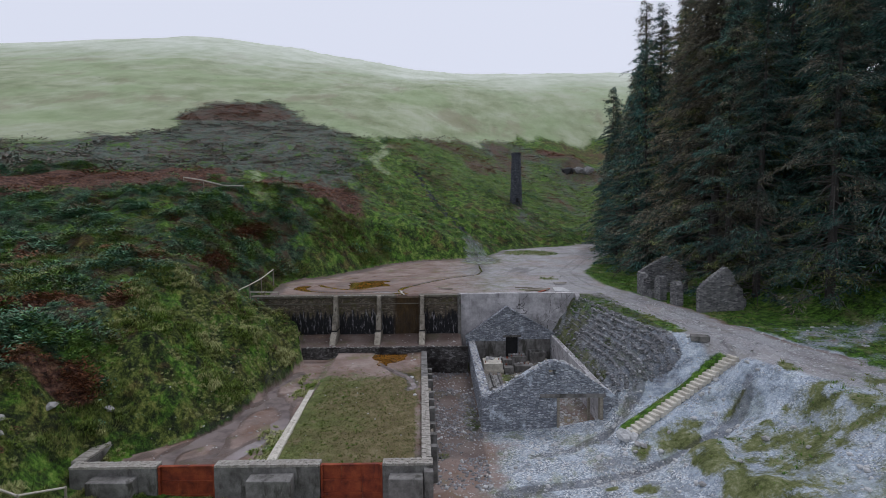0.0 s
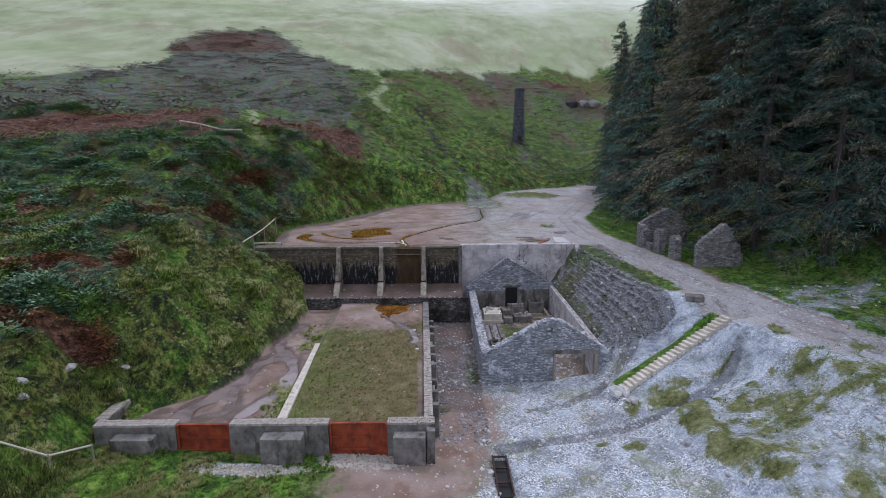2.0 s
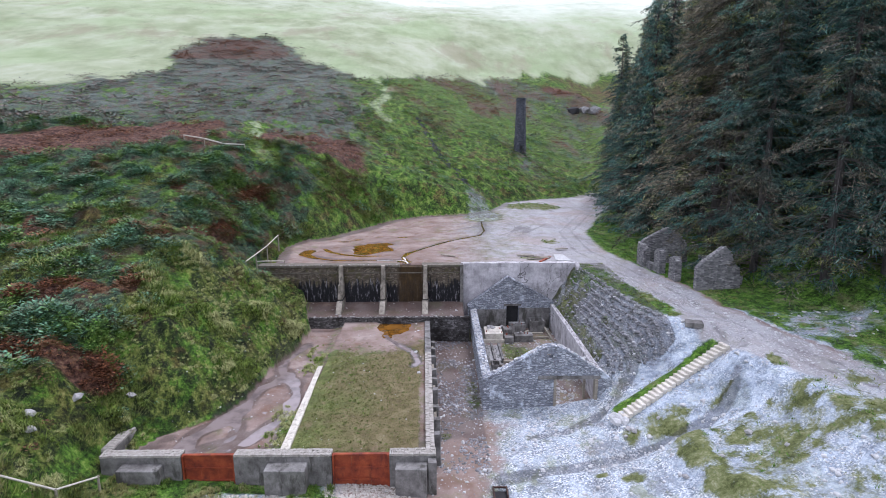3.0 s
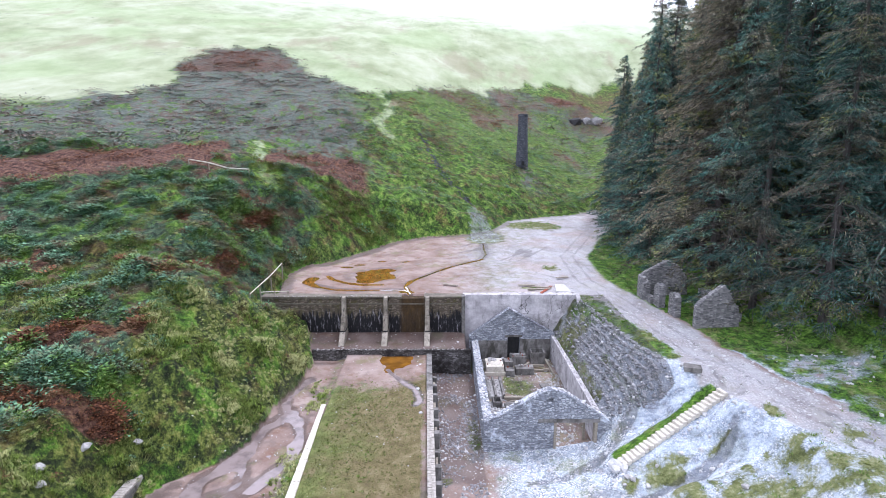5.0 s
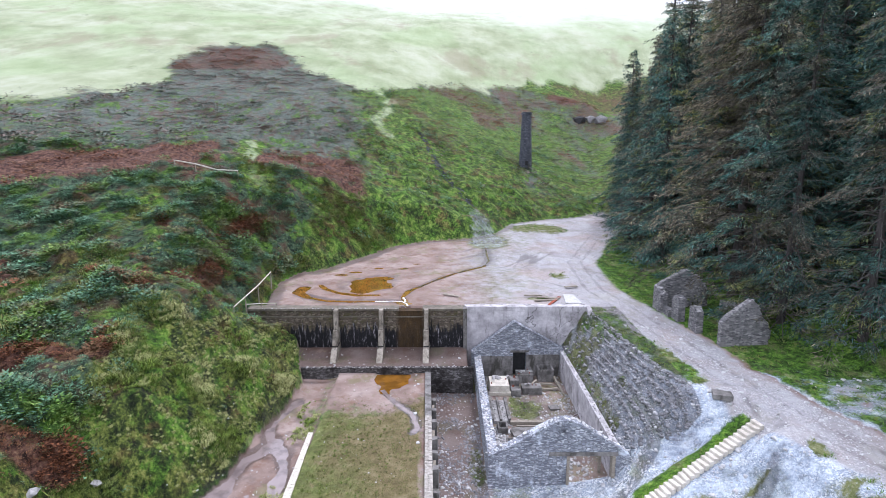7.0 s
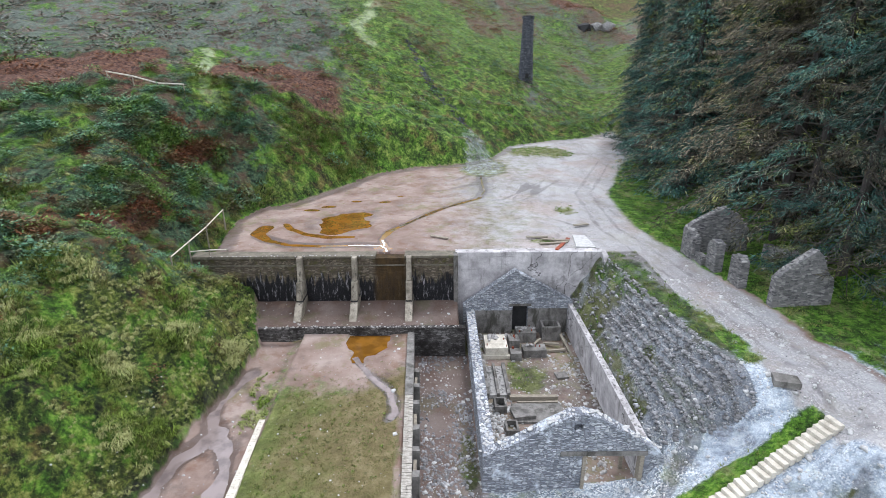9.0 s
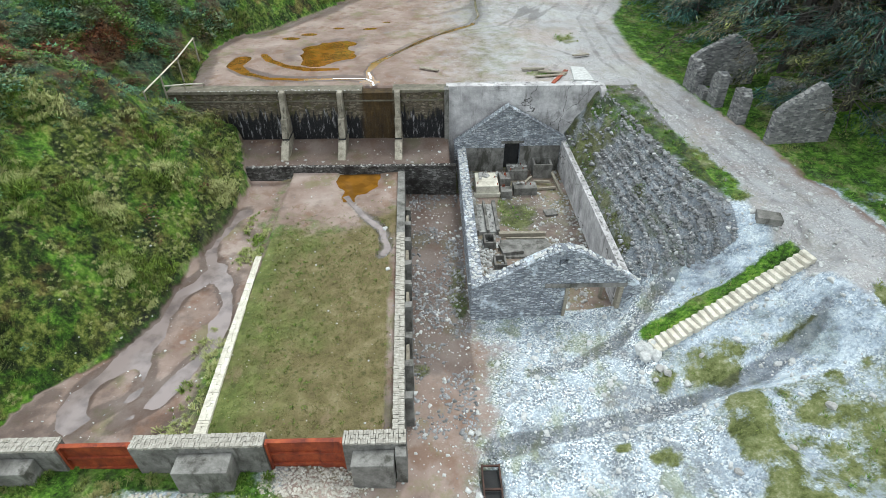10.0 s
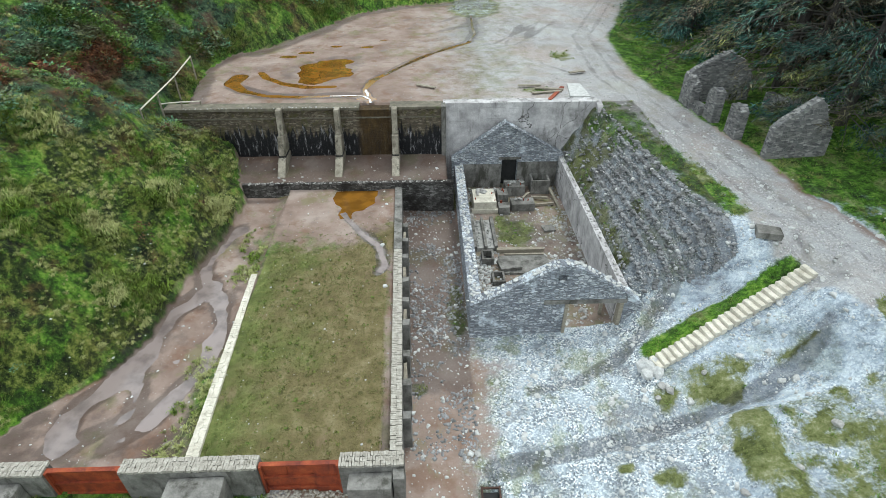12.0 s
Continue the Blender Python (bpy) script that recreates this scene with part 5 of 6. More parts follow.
stone_row(right_wall, [(10.25, 35.0, 2.86), (10.25, 49.0, 2.86)], 0.16, 9, 0.12, step=1.6)

# ---- inside the engine house ----
def plinth(x0, x1, y0, y1, z1, label, mat=M_CONCRETE, ledge=0.0):
    t = thing("machine_base", label, "machine base", "machine bases in the engine house")
    block = part("block", box(x0, x1, y0, y1, 0.2, z1, 0.03, 0.03), mat, t)
    if ledge:
        part("ledge", box(x0 - ledge, x1 + ledge, y0 - ledge, y0 + 0.2, 0.2, 0.2 + (z1 - 0.2) * 0.45, 0.03, 0.02), mat, t)
    for k in range(3):
        bx, by = random.uniform(x0 + 0.1, x1 - 0.1), random.uniform(y0 + 0.1, y1 - 0.1)
        part("bolt", box(bx - 0.03, bx + 0.03, by - 0.03, by + 0.03, z1, z1 + 0.16), M_RUST, block)
    return t


stone_row(plinth(3.35, 5.0, 46.6, 48.6, 1.2, "large pale concrete machine base heaped with rubble", M_PALE, 0.12), [(3.4, 47.8, 1.25), (4.9, 48.3, 1.25), (3.6, 48.5, 1.3)], 0.3, 11, 0.3, "rubble")
plinth(5.15, 5.95, 46.3, 47.1, 0.95, "small square concrete machine base")
plinth(5.15, 5.95, 47.5, 48.5, 1.25, "small dark concrete machine base")
stone_row(plinth(6.1, 7.8, 46.7, 47.6, 0.95, "long low concrete machine base"), [(6.4, 47.3, 1.05), (7.1, 47.4, 1.05)], 0.34, 12, 0.1, "rubble")
stone_row(plinth(5.9, 7.4, 48.8, 49.9, 1.2, "concrete machine base below the back doorway"), [(5.9, 49.3, 1.25), (7.3, 49.5, 1.25)], 0.25, 13, 0.2, "rubble")
tank = thing("water_tank", "grey concrete tank against the back gable", "tank")
for x0, x1, y0, y1 in ((7.9, 9.3, 49.1, 49.25), (7.9, 9.3, 50.2, 50.35), (7.9, 8.05, 49.25, 50.2), (9.15, 9.3, 49.25, 50.2)):
    part("side", box(x0, x1, y0, y1, 0.2, 1.5, 0.01), M_CONCRETE, tank)
part("bottom", box(8.05, 9.15, 49.25, 50.2, 0.2, 0.9), M_DARK, tank)
cradle = thing("channel_kerbs", "pair of pale concrete channel kerbs filled with rubble", "machine base")
for x0, x1 in ((2.95, 3.2), (3.7, 3.85), (4.35, 4.55)):
    part("kerb", box(x0, x1, 41.7, 45.3, 0.2, 0.85, 0.03, 0.02), M_CONCRETE, cradle)
part("fill", box(3.2, 4.35, 41.8, 45.2, 0.2, 0.6, 0.05), M_STONE, cradle)
stone_row(cradle, [(3.4, 42, 0.65), (3.4, 45, 0.65), (4.1, 45, 0.65), (4.1, 42, 0.65)], 0.2, 14, 0.15, "rubble")
hatch = thing("inspection_pit", "small open concrete pit with dark inside", "pit", "pits in the floor")
for x0, x1, y0, y1 in ((3.4, 4.15, 40.3, 40.42), (3.4, 4.15, 41.2, 41.32), (3.4, 3.52, 40.42, 41.2), (4.03, 4.15, 40.42, 41.2)):
    part("rim", box(x0, x1, y0, y1, 0.2, 0.85, 0.01), M_CONCRETE, hatch)
part("bottom", box(3.52, 4.03, 40.42, 41.2, 0.2, 0.42), M_DARK, hatch)
hatch_low = copy_thing(hatch, pose(0.45, -2.1, -0.1))
kerb_long = thing("floor_kerb", "long pale timber kerb across the floor", "kerb")
part("beam", box(4.45, 7.5, 41.5, 41.75, 0.25, 0.7, 0.02, 0.02), M_TIMBER, kerb_long)
part("beam", box(4.9, 7.45, 41.15, 41.3, 0.25, 0.55, 0.02), M_TIMBER, kerb_long)
pad = thing("floor_slab", "broken pale concrete slab on the floor", "slab")
part("slab", slab([(4.5, 41.1), (7.5, 41.1), (7.7, 40.2), (7.0, 39.3), (4.6, 39.3)], 0.2, 0.5, "z"), M_CONCRETE, pad)
part("slab", slab([(4.3, 40.4), (5.7, 40.6), (5.8, 39.6), (4.5, 39.4)], 0.5, 0.72, "z"), M_CONCRETE, pad)
bit = thing("floor_slab", "small flat pale slab lying in the rubble", "slab")
part("slab", slab([(7.9, 44.6), (8.7, 44.7), (8.8, 44.0), (8.0, 43.9)], 0.35, 0.47, "z"), M_CONCRETE, bit)
for k, (x, y, a, ln) in enumerate(((8.6, 47.4, 4, 1.5), (9.5, 48.0, 100, 2.6), (8.4, 48.2, -12, 1.2), (7.4, 48.4, 50, 0.9))):
    b = thing("beam", "weathered timber beam lying in the engine house", "beam", "fallen beams")
    part("timber", box(-ln / 2, ln / 2, -0.09, 0.09, 0, 0.17, 0.01), M_TIMBER, b)
    b.matrix_basis = pose(x, y, 0.42 + 0.05 * k, 0, -3 if k != 1 else -14, a)

# ---- steps ----
steps = thing("steps", "pale concrete steps climbing the spoil bank", "steps")
N_STEPS = 25
a, b = Vector(STAIR_FOOT), Vector(STAIR_HEAD)
turn = math.atan2(b.y - a.y, b.x - a.x)
tread_mesh = bpy.data.meshes.new("tread")
bm = box(-0.135, 0.135, -0.38, 0.38, -0.32, 0.0, 0.0, 0.02)
bm.to_mesh(tread_mesh)
bm.free()
tread_mesh.materials.append(M_PALE)
for k in range(N_STEPS):
    p = a.lerp(b, (k + 0.5) / N_STEPS)
    ob = new("tread", tread_mesh)
    ob.parent, ob.location = steps, (p.x, p.y + random.uniform(-0.03, 0.03), p.z + 0.08)
    ob.rotation_euler = (random.uniform(-0.05, 0.05), random.uniform(-0.05, 0.03), turn + random.uniform(-0.07, 0.07))


def boulder(x, y, s, label, sz=0.6, mat_rocks=ROCKS, lift=0.0):
    ob = new("boulder", random.choice(mat_rocks))
    ob.location = (x, y, ground_z(x, y) + 0.22 * s * sz + lift)
    ob.rotation_euler = (random.uniform(-0.3, 0.3), random.uniform(-0.3, 0.3), random.uniform(0, 6))
    ob.scale = (s * random.uniform(0.9, 1.3), s, s * sz / 0.6)
    tagged(ob, label, "boulder", "loose boulders")


for x, y, s in ((10.25, 30.75, 1.0), (10.65, 30.45, 0.8), (10.1, 30.35, 0.7), (10.7, 31.0, 0.7)):
    boulder(x, y, s, "pale boulder at the foot of the steps", 0.75, LIMED)
for x, y, s in ((15.75, 26.2, 0.5), (10.9, 29.4, 0.42), (10.6, 29.7, 0.4), (10.3, 29.2, 0.3), (11.6, 24.3, 0.45), (12.5, 29.9, 0.3), (8.4, 27.1, 0.35), (9.2, 28.0, 0.25), (13.6, 24.7, 0.3), (16.6, 24.4, 0.3), (-20.9, 27.7, 0.7), (-21.6, 25.0, 0.8), (-21.0, 24.3, 0.6), (-19.2, 29.8, 0.7), (3.6, 29.2, 0.3), (6.2, 31.6, 0.25), (2.0, 27.2, 0.3), (19.3, 33.3, 0.4)):
    boulder(x, y, s, "loose pale boulder on rough ground")
cap = thing("capstone", "flat stone slab at the head of the bank", "slab")
part("slab", slab([(15.9, 34.6), (17.0, 34.3), (17.2, 35.0), (16.2, 35.4)], ground_z(16.5, 34.8) - 0.1, ground_z(16.5, 34.8) + 0.22, "z"), M_CONCRETE, cap)
drain = thing("drain", "rusted iron frame over a dark drain slot", "drain")
for x in (2.0, 2.72):
    part("rail", box(x, x + 0.07, 22.6, 25.7, 0.15, 0.36, 0.01), M_IRON, drain)
# solid near-black slab put in for the shade down the slot
part("slot", box(2.08, 2.71, 22.6, 25.55, -0.2, 0.12), M_DARK, drain, "near-black slab standing for the slot's shade")
for y in (25.6, 24.6, 23.4):
    part("crossbar", box(2.0, 2.79, y, y + 0.08, 0.25, 0.34, 0.01), M_IRON, drain)

# ---- on the level above ----
pallet = thing("slab_stack", "pale concrete slab with planks beside it", "slab")
zt = 6.64
part("slab", slab([(10.9, 52.6), (12.4, 52.5), (12.3, 55.4), (11.3, 55.6)], zt - 0.1, zt + 0.1, "z"), M_LIMED, pallet)
for k, (x, y, a, ln) in enumerate(((10.0, 53.4, 62, 3.4), (9.3, 53.6, 12, 2.4), (9.6, 54.3, -8, 2.2), (0.1, 55.2, -25, 1.6), (8.2, 55.0, 5, 1.8), (12.7, 58.2, 20, 1.5))):
    b = thing("plank", "weathered plank lying on the gravel", "plank", "loose planks")
    part("board", box(-ln / 2, ln / 2, -0.14, 0.14, 0, 0.09, 0.01), M_RUST if k == 0 else M_TIMBER, b)
    b.matrix_basis = pose(x, y, zt + 0.02 + 0.02 * k, 0, 1.5, a)

# ---- cottage ruin beside the road ----
cottage = thing("cottage_ruin", "broken grey stone cottage walls under spruces", "ruin")
zc = 6.2
D_TOP = [(20.15, 8.3), (20.5, 8.75), (21.3, 9.4), (22.2, 10.1), (22.6, 9.8), (23.1, 8.8), (23.6, 8.2), (23.7, 7.2)]
near_gable = part("gable", slab([(20.15, zc - 0.3), (23.75, zc - 0.3)] + D_TOP[::-1], 42.15, 42.7), M_RUIN, cottage)
A_TOP = [(18.75, 8.6), (19.3, 9.1), (20.4, 9.7), (21.4, 10.2), (22.5, 9.6), (23.4, 8.6)]
far_gable = part("gable", slab([(18.75, zc), (23.6, zc)] + A_TOP[::-1], 51.2, 51.75), M_RUIN, cottage)
part("corner", slab([(51.19, zc), (51.19, 8.75), (50.4, 8.3), (50.0, 8.2), (50.0, zc)], 18.75, 19.35, "x"), M_RUIN, cottage)
part("sill", box(19.0, 19.5, 48.85, 49.98, zc, 7.2, 0.04), M_RUIN, cottage)
part("pier", slab([(48.8, zc), (48.8, 8.35), (48.3, 8.75), (47.6, 8.6), (47.5, zc)], 19.25, 19.85, "x"), M_RUIN, cottage)
part("pier", slab([(46.3, zc), (46.3, 8.4), (45.5, 8.6), (45.0, 8.2), (44.9, zc)], 19.6, 20.15, "x"), M_RUIN, cottage)
part("back_wall", slab([(50.0, zc), (50.0, 7.8), (47.0, 8.3), (45.0, 7.2), (43.2, 7.4), (43.2, zc)], 24.0, 24.5, "x"), M_RUIN, cottage)
stone_row(near_gable, [(x, 42.42, z) for x, z in D_TOP], 0.25, 21, 0.12)
stone_row(near_gable, [(20.3, 42.4, 6.6), (20.3, 42.4, 8.3)], 0.25, 22, 0.12)
stone_row(far_gable, [(x, 51.45, z) for x, z in A_TOP], 0.25, 23, 0.12)
stone_row(cottage, [(19.5, 48.7, 8.45), (19.5, 47.6, 8.7)], 0.25, 24, 0.12)
stone_row(cottage, [(19.85, 46.2, 8.45), (19.85, 45.0, 8.3)], 0.25, 25, 0.12)
stone_row(cottage, [(19.05, 51.0, 8.75), (19.05, 50.0, 8.25)], 0.25, 26, 0.12)

# ---- chimney ----
stack = thing("chimney", "tall dark stone chimney stack on the hillside", "chimney")
cz = ground_z(17.4, 122.8)
bm = bmesh.new()
top_z = 28.1
depth = top_z - cz + 1.0
bmesh.ops.create_cone(bm, cap_ends=True, segments=12, radius1=1.45, radius2=1.0, depth=depth, matrix=pose(17.4, 122.8, cz - 1.0 + depth / 2))
part("shaft", bm, M_STACK, stack)
bm = bmesh.new()
bmesh.ops.create_cone(bm, cap_ends=True, segments=12, radius1=1.12, radius2=1.16, depth=0.5, matrix=pose(17.4, 122.8, top_z - 0.35))
part("collar", bm, M_STACK, stack)
# no opening is cut: a near-black block gives the shade of one
part("flue_shade", box(17.1, 17.7, 121.25, 121.6, cz + 0.3, cz + 1.2), M_DARK, stack)

# ---- quarry face up the valley ----
quarry = thing("rock_outcrop", "pale quarried rock face above near-black rocks standing for a hollow's shade", "rock")
# near-black rocks carry the shade of a hollow in their colour
for k, (dx, dz, s, m) in enumerate(((1.0, 1.6, 4.4, M_RUIN), (-2.8, 1.2, 6.5, M_DARK), (4.4, 1.5, 5.5, M_RUIN), (-1.6, -2.4, 7.5, M_DARK), (-4.6, -4.0, 5.0, M_DARK))):
    ob = new("rock", rock_mesh("rock", 40 + k, m, 0.8))
    ob.parent, ob.location, ob.scale = quarry, (50 + dx, 196.5, 27.9 + dz), (s, s * 0.8, s)


# ---- fences ----
def fence(name, label, posts, rails, post_h, rail_r=0.05, heads=None):
    """Round posts with rails between their tops; posts stand on the ground."""
    t = thing(name, label, "fence")
    tops = []
    for k, (x, y) in enumerate(posts):
        z = ground_z(x, y) if heads is None else heads[k] - post_h
        bm = bmesh.new()
        bmesh.ops.create_cone(bm, cap_ends=True, segments=8, radius1=0.07, radius2=0.06, depth=post_h + (0.4 if heads is None else 0.8), matrix=pose(x, y, z + post_h / 2 - 0.2 * (1 if heads is None else 2)))
        part("post", bm, M_TIMBER, t)
        tops.append(Vector((x, y, z + post_h - 0.06)))
    for p, q in zip(tops, tops[1:]):
        for drop in rails:
            bm = bmesh.new()
            d = q - p
            m = Matrix.Translation((p + q) / 2 - Vector((0, 0, drop))) @ d.to_track_quat("Z", "Y").to_matrix().to_4x4()
            bmesh.ops.create_cone(bm, cap_ends=True, segments=8, radius1=rail_r, radius2=rail_r, depth=d.length + 0.1, matrix=m)
            part("rail", bm, M_PALE, t)
    return t


fence("handrail", "pale timber handrail up the bank beside the dam", [(-18.66, 48.2), (-18.75, 51.2), (-18.6, 54.2), (-18.3, 57.2)], (0.0,), 1.05, 0.05, (7.8, 7.85, 8.1, 8.7))
fence("handrail", "low pale timber rail along the grass at the dam's end", [(-18.6, 50.9), (-17.4, 51.5), (-16.2, 51.9)], (0.0,), 0.5, 0.05, (7.2, 7.1, 7.0))
fence("rail_fence", "short pale rail fence on the heather slope", [(-34.4, 72.0), (-31.6, 71.6), (-28.8, 71.1), (-26.0, 70.6)], (0.0,), 1.0, 0.07)
fence("handrail", "pale rope handrail beside the basin wall", [(-24, 16.5), (-20.4, 20.4), (-18.5, 22.2), (-17.9, 24.2)], (0.0,), 0.9)


# ---- trees ----
def spruce(seed, height, spread, step, size_k, needles, twigs=6):
    """A spruce: whorls of long boughs that sag outwards, clad in drooping flat sprays, with dark gaps between."""
    rng = random.Random(seed)
    t = thing("spruce_tree", "tall dark green spruce with drooping branches", "tree", "spruces of the plantation")
    bm = bmesh.new()
    bmesh.ops.create_cone(bm, cap_ends=True, segments=8, radius1=0.010 * height + 0.06, radius2=0.03, depth=height, matrix=pose(0, 0, height / 2 - 0.4))
    part("trunk", bm, M_BARK, t)
    cv, cf, lv, lf = [], [], [], []
    z = 0.03 * height
    up = Vector((0, 0, 1))
    while z < height * 0.99:
        u = z / height
        reach = spread * min(1.0, 1.12 * (1 - u) ** 0.78) * (0.85 + 0.2 * math.sin(z * 0.9 + seed)) + 0.25
        for k in range(rng.randint(5, 7)):
            ang = rng.uniform(0, 2 * math.pi)
            length = reach * rng.uniform(0.5, 1.2)
            out = Vector((math.cos(ang), math.sin(ang), 0))
            across = Vector((-math.sin(ang), math.cos(ang), 0))
            lift = rng.uniform(0.15, 0.6) if u > 0.8 else rng.uniform(-0.3, 0.25)
            droop = rng.uniform(0.05, 0.5)
            base = Vector((0, 0, z + rng.uniform(-0.4, 0.4)))
            line = [base + out * (length * w) + up * (length * (lift * w - droop * w * w)) for w in (0, 0.5, 1)]
            i = len(lv)
            for p, r in zip(line, (0.06, 0.035, 0.012)):
                for s in (0, 2.1, 4.2):
                    lv.append(p + across * (r * math.cos(s)) + up * (r * math.sin(s)))
            for j in (0, 3):
                for s in range(3):
                    lf.append((i + j + s, i + j + (s + 1) % 3, i + j + 3 + (s + 1) % 3, i + j + 3 + s))
            if u < 0.35 and rng.random() < 0.26:
                continue
            bare = 0.08 if u > 0.4 else 0.35
            n = max(2, int(length * (1 - bare) / step))
            full = rng.uniform(0.7, 1.25)
            for j in range(n):
                w = bare + (1 - bare) * (j + rng.uniform(0.1, 0.9)) / n
                c0 = base + out * (length * w) + up * (lift * length * w - droop * length * w * w)
                wide = (0.3 + 0.2 * length) * (1.15 - 0.8 * w) * full
                for s in (-1, 1) * (twigs // 2):
                    far = rng.random()
                    c = c0 + across * (s * wide * far) + out * (wide * 0.35 * far + rng.gauss(0, 0.1)) + up * (rng.gauss(0, 0.09) - 0.3 * wide * far * far)
                    size = rng.uniform(0.22, 0.6) * (0.65 + 0.3 * (1 - u)) * (1.15 - 0.35 * w) * size_k
                    d1 = (out * rng.uniform(0.2, 1.1) + across * (s * rng.uniform(0.0, 1.0)) + up * rng.uniform(-1.0, 0.3)).normalized()
                    d2 = d1.cross(up * 0.6 + Vector((rng.uniform(-1, 1), rng.uniform(-1, 1), rng.uniform(-1, 1)))).normalized() * (size * rng.uniform(0.07, 0.14))
                    i = len(cv)
                    cv.extend((c - d2, c + d2, c + d1 * size - up * (0.1 * size)))
                    cf.append((i, i + 1, i + 2))
        z += rng.uniform(0.45, 0.85) * (0.6 + 0.6 * (1 - u)) * (0.6 + 0.4 * size_k)
    new("crown", mesh_of("crown", cv, cf, needles)).parent = t
    ob = new("branchwork", mesh_of("branchwork", lv, lf, M_TWIG))
    ob.parent, ob["kind"] = t, "stuff"
    return t


fine_kinds = [spruce(k + 20, h, r, 0.24, 0.9, m, 16) for k, (h, r, m) in enumerate(((32, 6.4, M_NEEDLE_OLD), (29, 6.0, M_NEEDLE), (34, 6.6, M_NEEDLE_OLD)))]
near_kinds = [spruce(k, h, r, 0.34, 1.15, M_NEEDLE_OLD if k == 2 else M_NEEDLE, 12) for k, (h, r) in enumerate(((33, 6.8), (30, 6.2), (36, 7.0), (27, 6.2)))]
back_kinds = [spruce(k + 9, h, r, 0.6, 1.7, M_NEEDLE_PALE, 8) for k, (h, r) in enumerate(((35, 7.0), (38, 7.4), (32, 6.6)))]
rng = random.Random(4)
used = set()


def plant(kinds, i, x, y, s):
    src = kinds[i % len(kinds)]
    m = pose(x, y, ground_z(x, y) - 0.2, rng.uniform(-2, 2), rng.uniform(-2, 2), rng.uniform(0, 360))
    if src.name in used:
        src = copy_thing(src, m)
    else:
        used.add(src.name)
        src.matrix_basis = m
    src.scale = (s, s, s)


count = 0
for row in range(4):
    for k in range(19):
        y = 33 + k * 3.9 + rng.uniform(-1.4, 1.4)
        x = 27.6 + row * 5.2 + rng.uniform(-1.5, 1.5) + max(0, 44 - y) * 0.6 + max(0, y - 82) * 0.32
        s = rng.uniform(0.8, 1.1) * (0.85 if y > 84 else 1.0) * (1.08 if 48 < y < 72 else 1.0)
        if x < 0.9 * y + 8 and y < 106:
            plant(fine_kinds if row == 0 and y < 63 else near_kinds if row < 1 or row == 1 and k % 2 else back_kinds, count, x, y, s)
            count += 1


for k in range(8):
    y = 62 + k * 4.6 + rng.uniform(-1.5, 1.5)
    plant(near_kinds, count + k, (25.8 if k < 5 else 31.5) + rng.uniform(-0.6, 1.0), y, rng.uniform(0.42, 0.6) if k < 5 else rng.uniform(0.6, 0.74))
for i, x, y, s in ((2, 30.6, 80, 1.08), (0, 33.5, 88.5, 1.0), (2, 34.5, 77, 1.1), (1, 31.5, 97, 0.86)):
    plant(near_kinds, i, x, y, s)


# ---- ground plants and loose stones ----
def scatter(name, label, category, mat, places, shapes, low, high, seed, tilt=0.3, sink=0.0, swell=0.0, swell_size=2.2):
    """Many small copies of a few shapes at places (x, y), joined into one mesh of stuff."""
    rs = np.random.RandomState(seed)
    verts, faces, at = [], [], 0
    z = terrain(places[:, 0], places[:, 1])
    pick = rs.randint(0, len(shapes), len(places))
    for k, (sv, sf) in enumerate(shapes):
        idx = np.where(pick == k)[0]
        n = len(idx)
        if not n:
            continue
        a = rs.uniform(0, 2 * np.pi, n)
        s = low + (high - low) * rs.rand(n) ** 2
        if swell:
            s = s * (1 + swell * (2 * fade(-0.25, 0.35, lumps(places[idx, 0], places[idx, 1], swell_size, 121, 2)) - 1))
        ca, sa = (np.cos(a) * s)[:, None], (np.sin(a) * s)[:, None]
        vx = ca * sv[None, :, 0] - sa * sv[None, :, 1]
        vy = sa * sv[None, :, 0] + ca * sv[None, :, 1]
        vz = s[:, None] * sv[None, :, 2]
        tx, ty = rs.uniform(-tilt, tilt, (n, 1)), rs.uniform(-tilt, tilt, (n, 1))
        co = np.stack([vx + places[idx, 0, None] + vz * tx, vy + places[idx, 1, None] + vz * ty, vz + z[idx, None] - sink * s[:, None]], -1)
        verts.append(co.reshape(-1, 3))
        f = sf[None] + (at + np.arange(n) * len(sv))[:, None, None]
        faces.append(f.reshape(-1, sf.shape[1]))
        at += n * len(sv)
    verts, faces = np.concatenate(verts), np.concatenate(faces)
    w = faces.shape[1]
    me = bpy.data.meshes.new(name)
    me.vertices.add(len(verts))
    me.vertices.foreach_set("co", verts.ravel())
    me.loops.add(faces.size)
    me.loops.foreach_set("vertex_index", faces.ravel())
    me.polygons.add(len(faces))
    me.polygons.foreach_set("loop_start", np.arange(0, faces.size, w))
    me.update(calc_edges=True)
    me.materials.append(mat)
    tagged(new(name, me), label, category, kind="stuff")


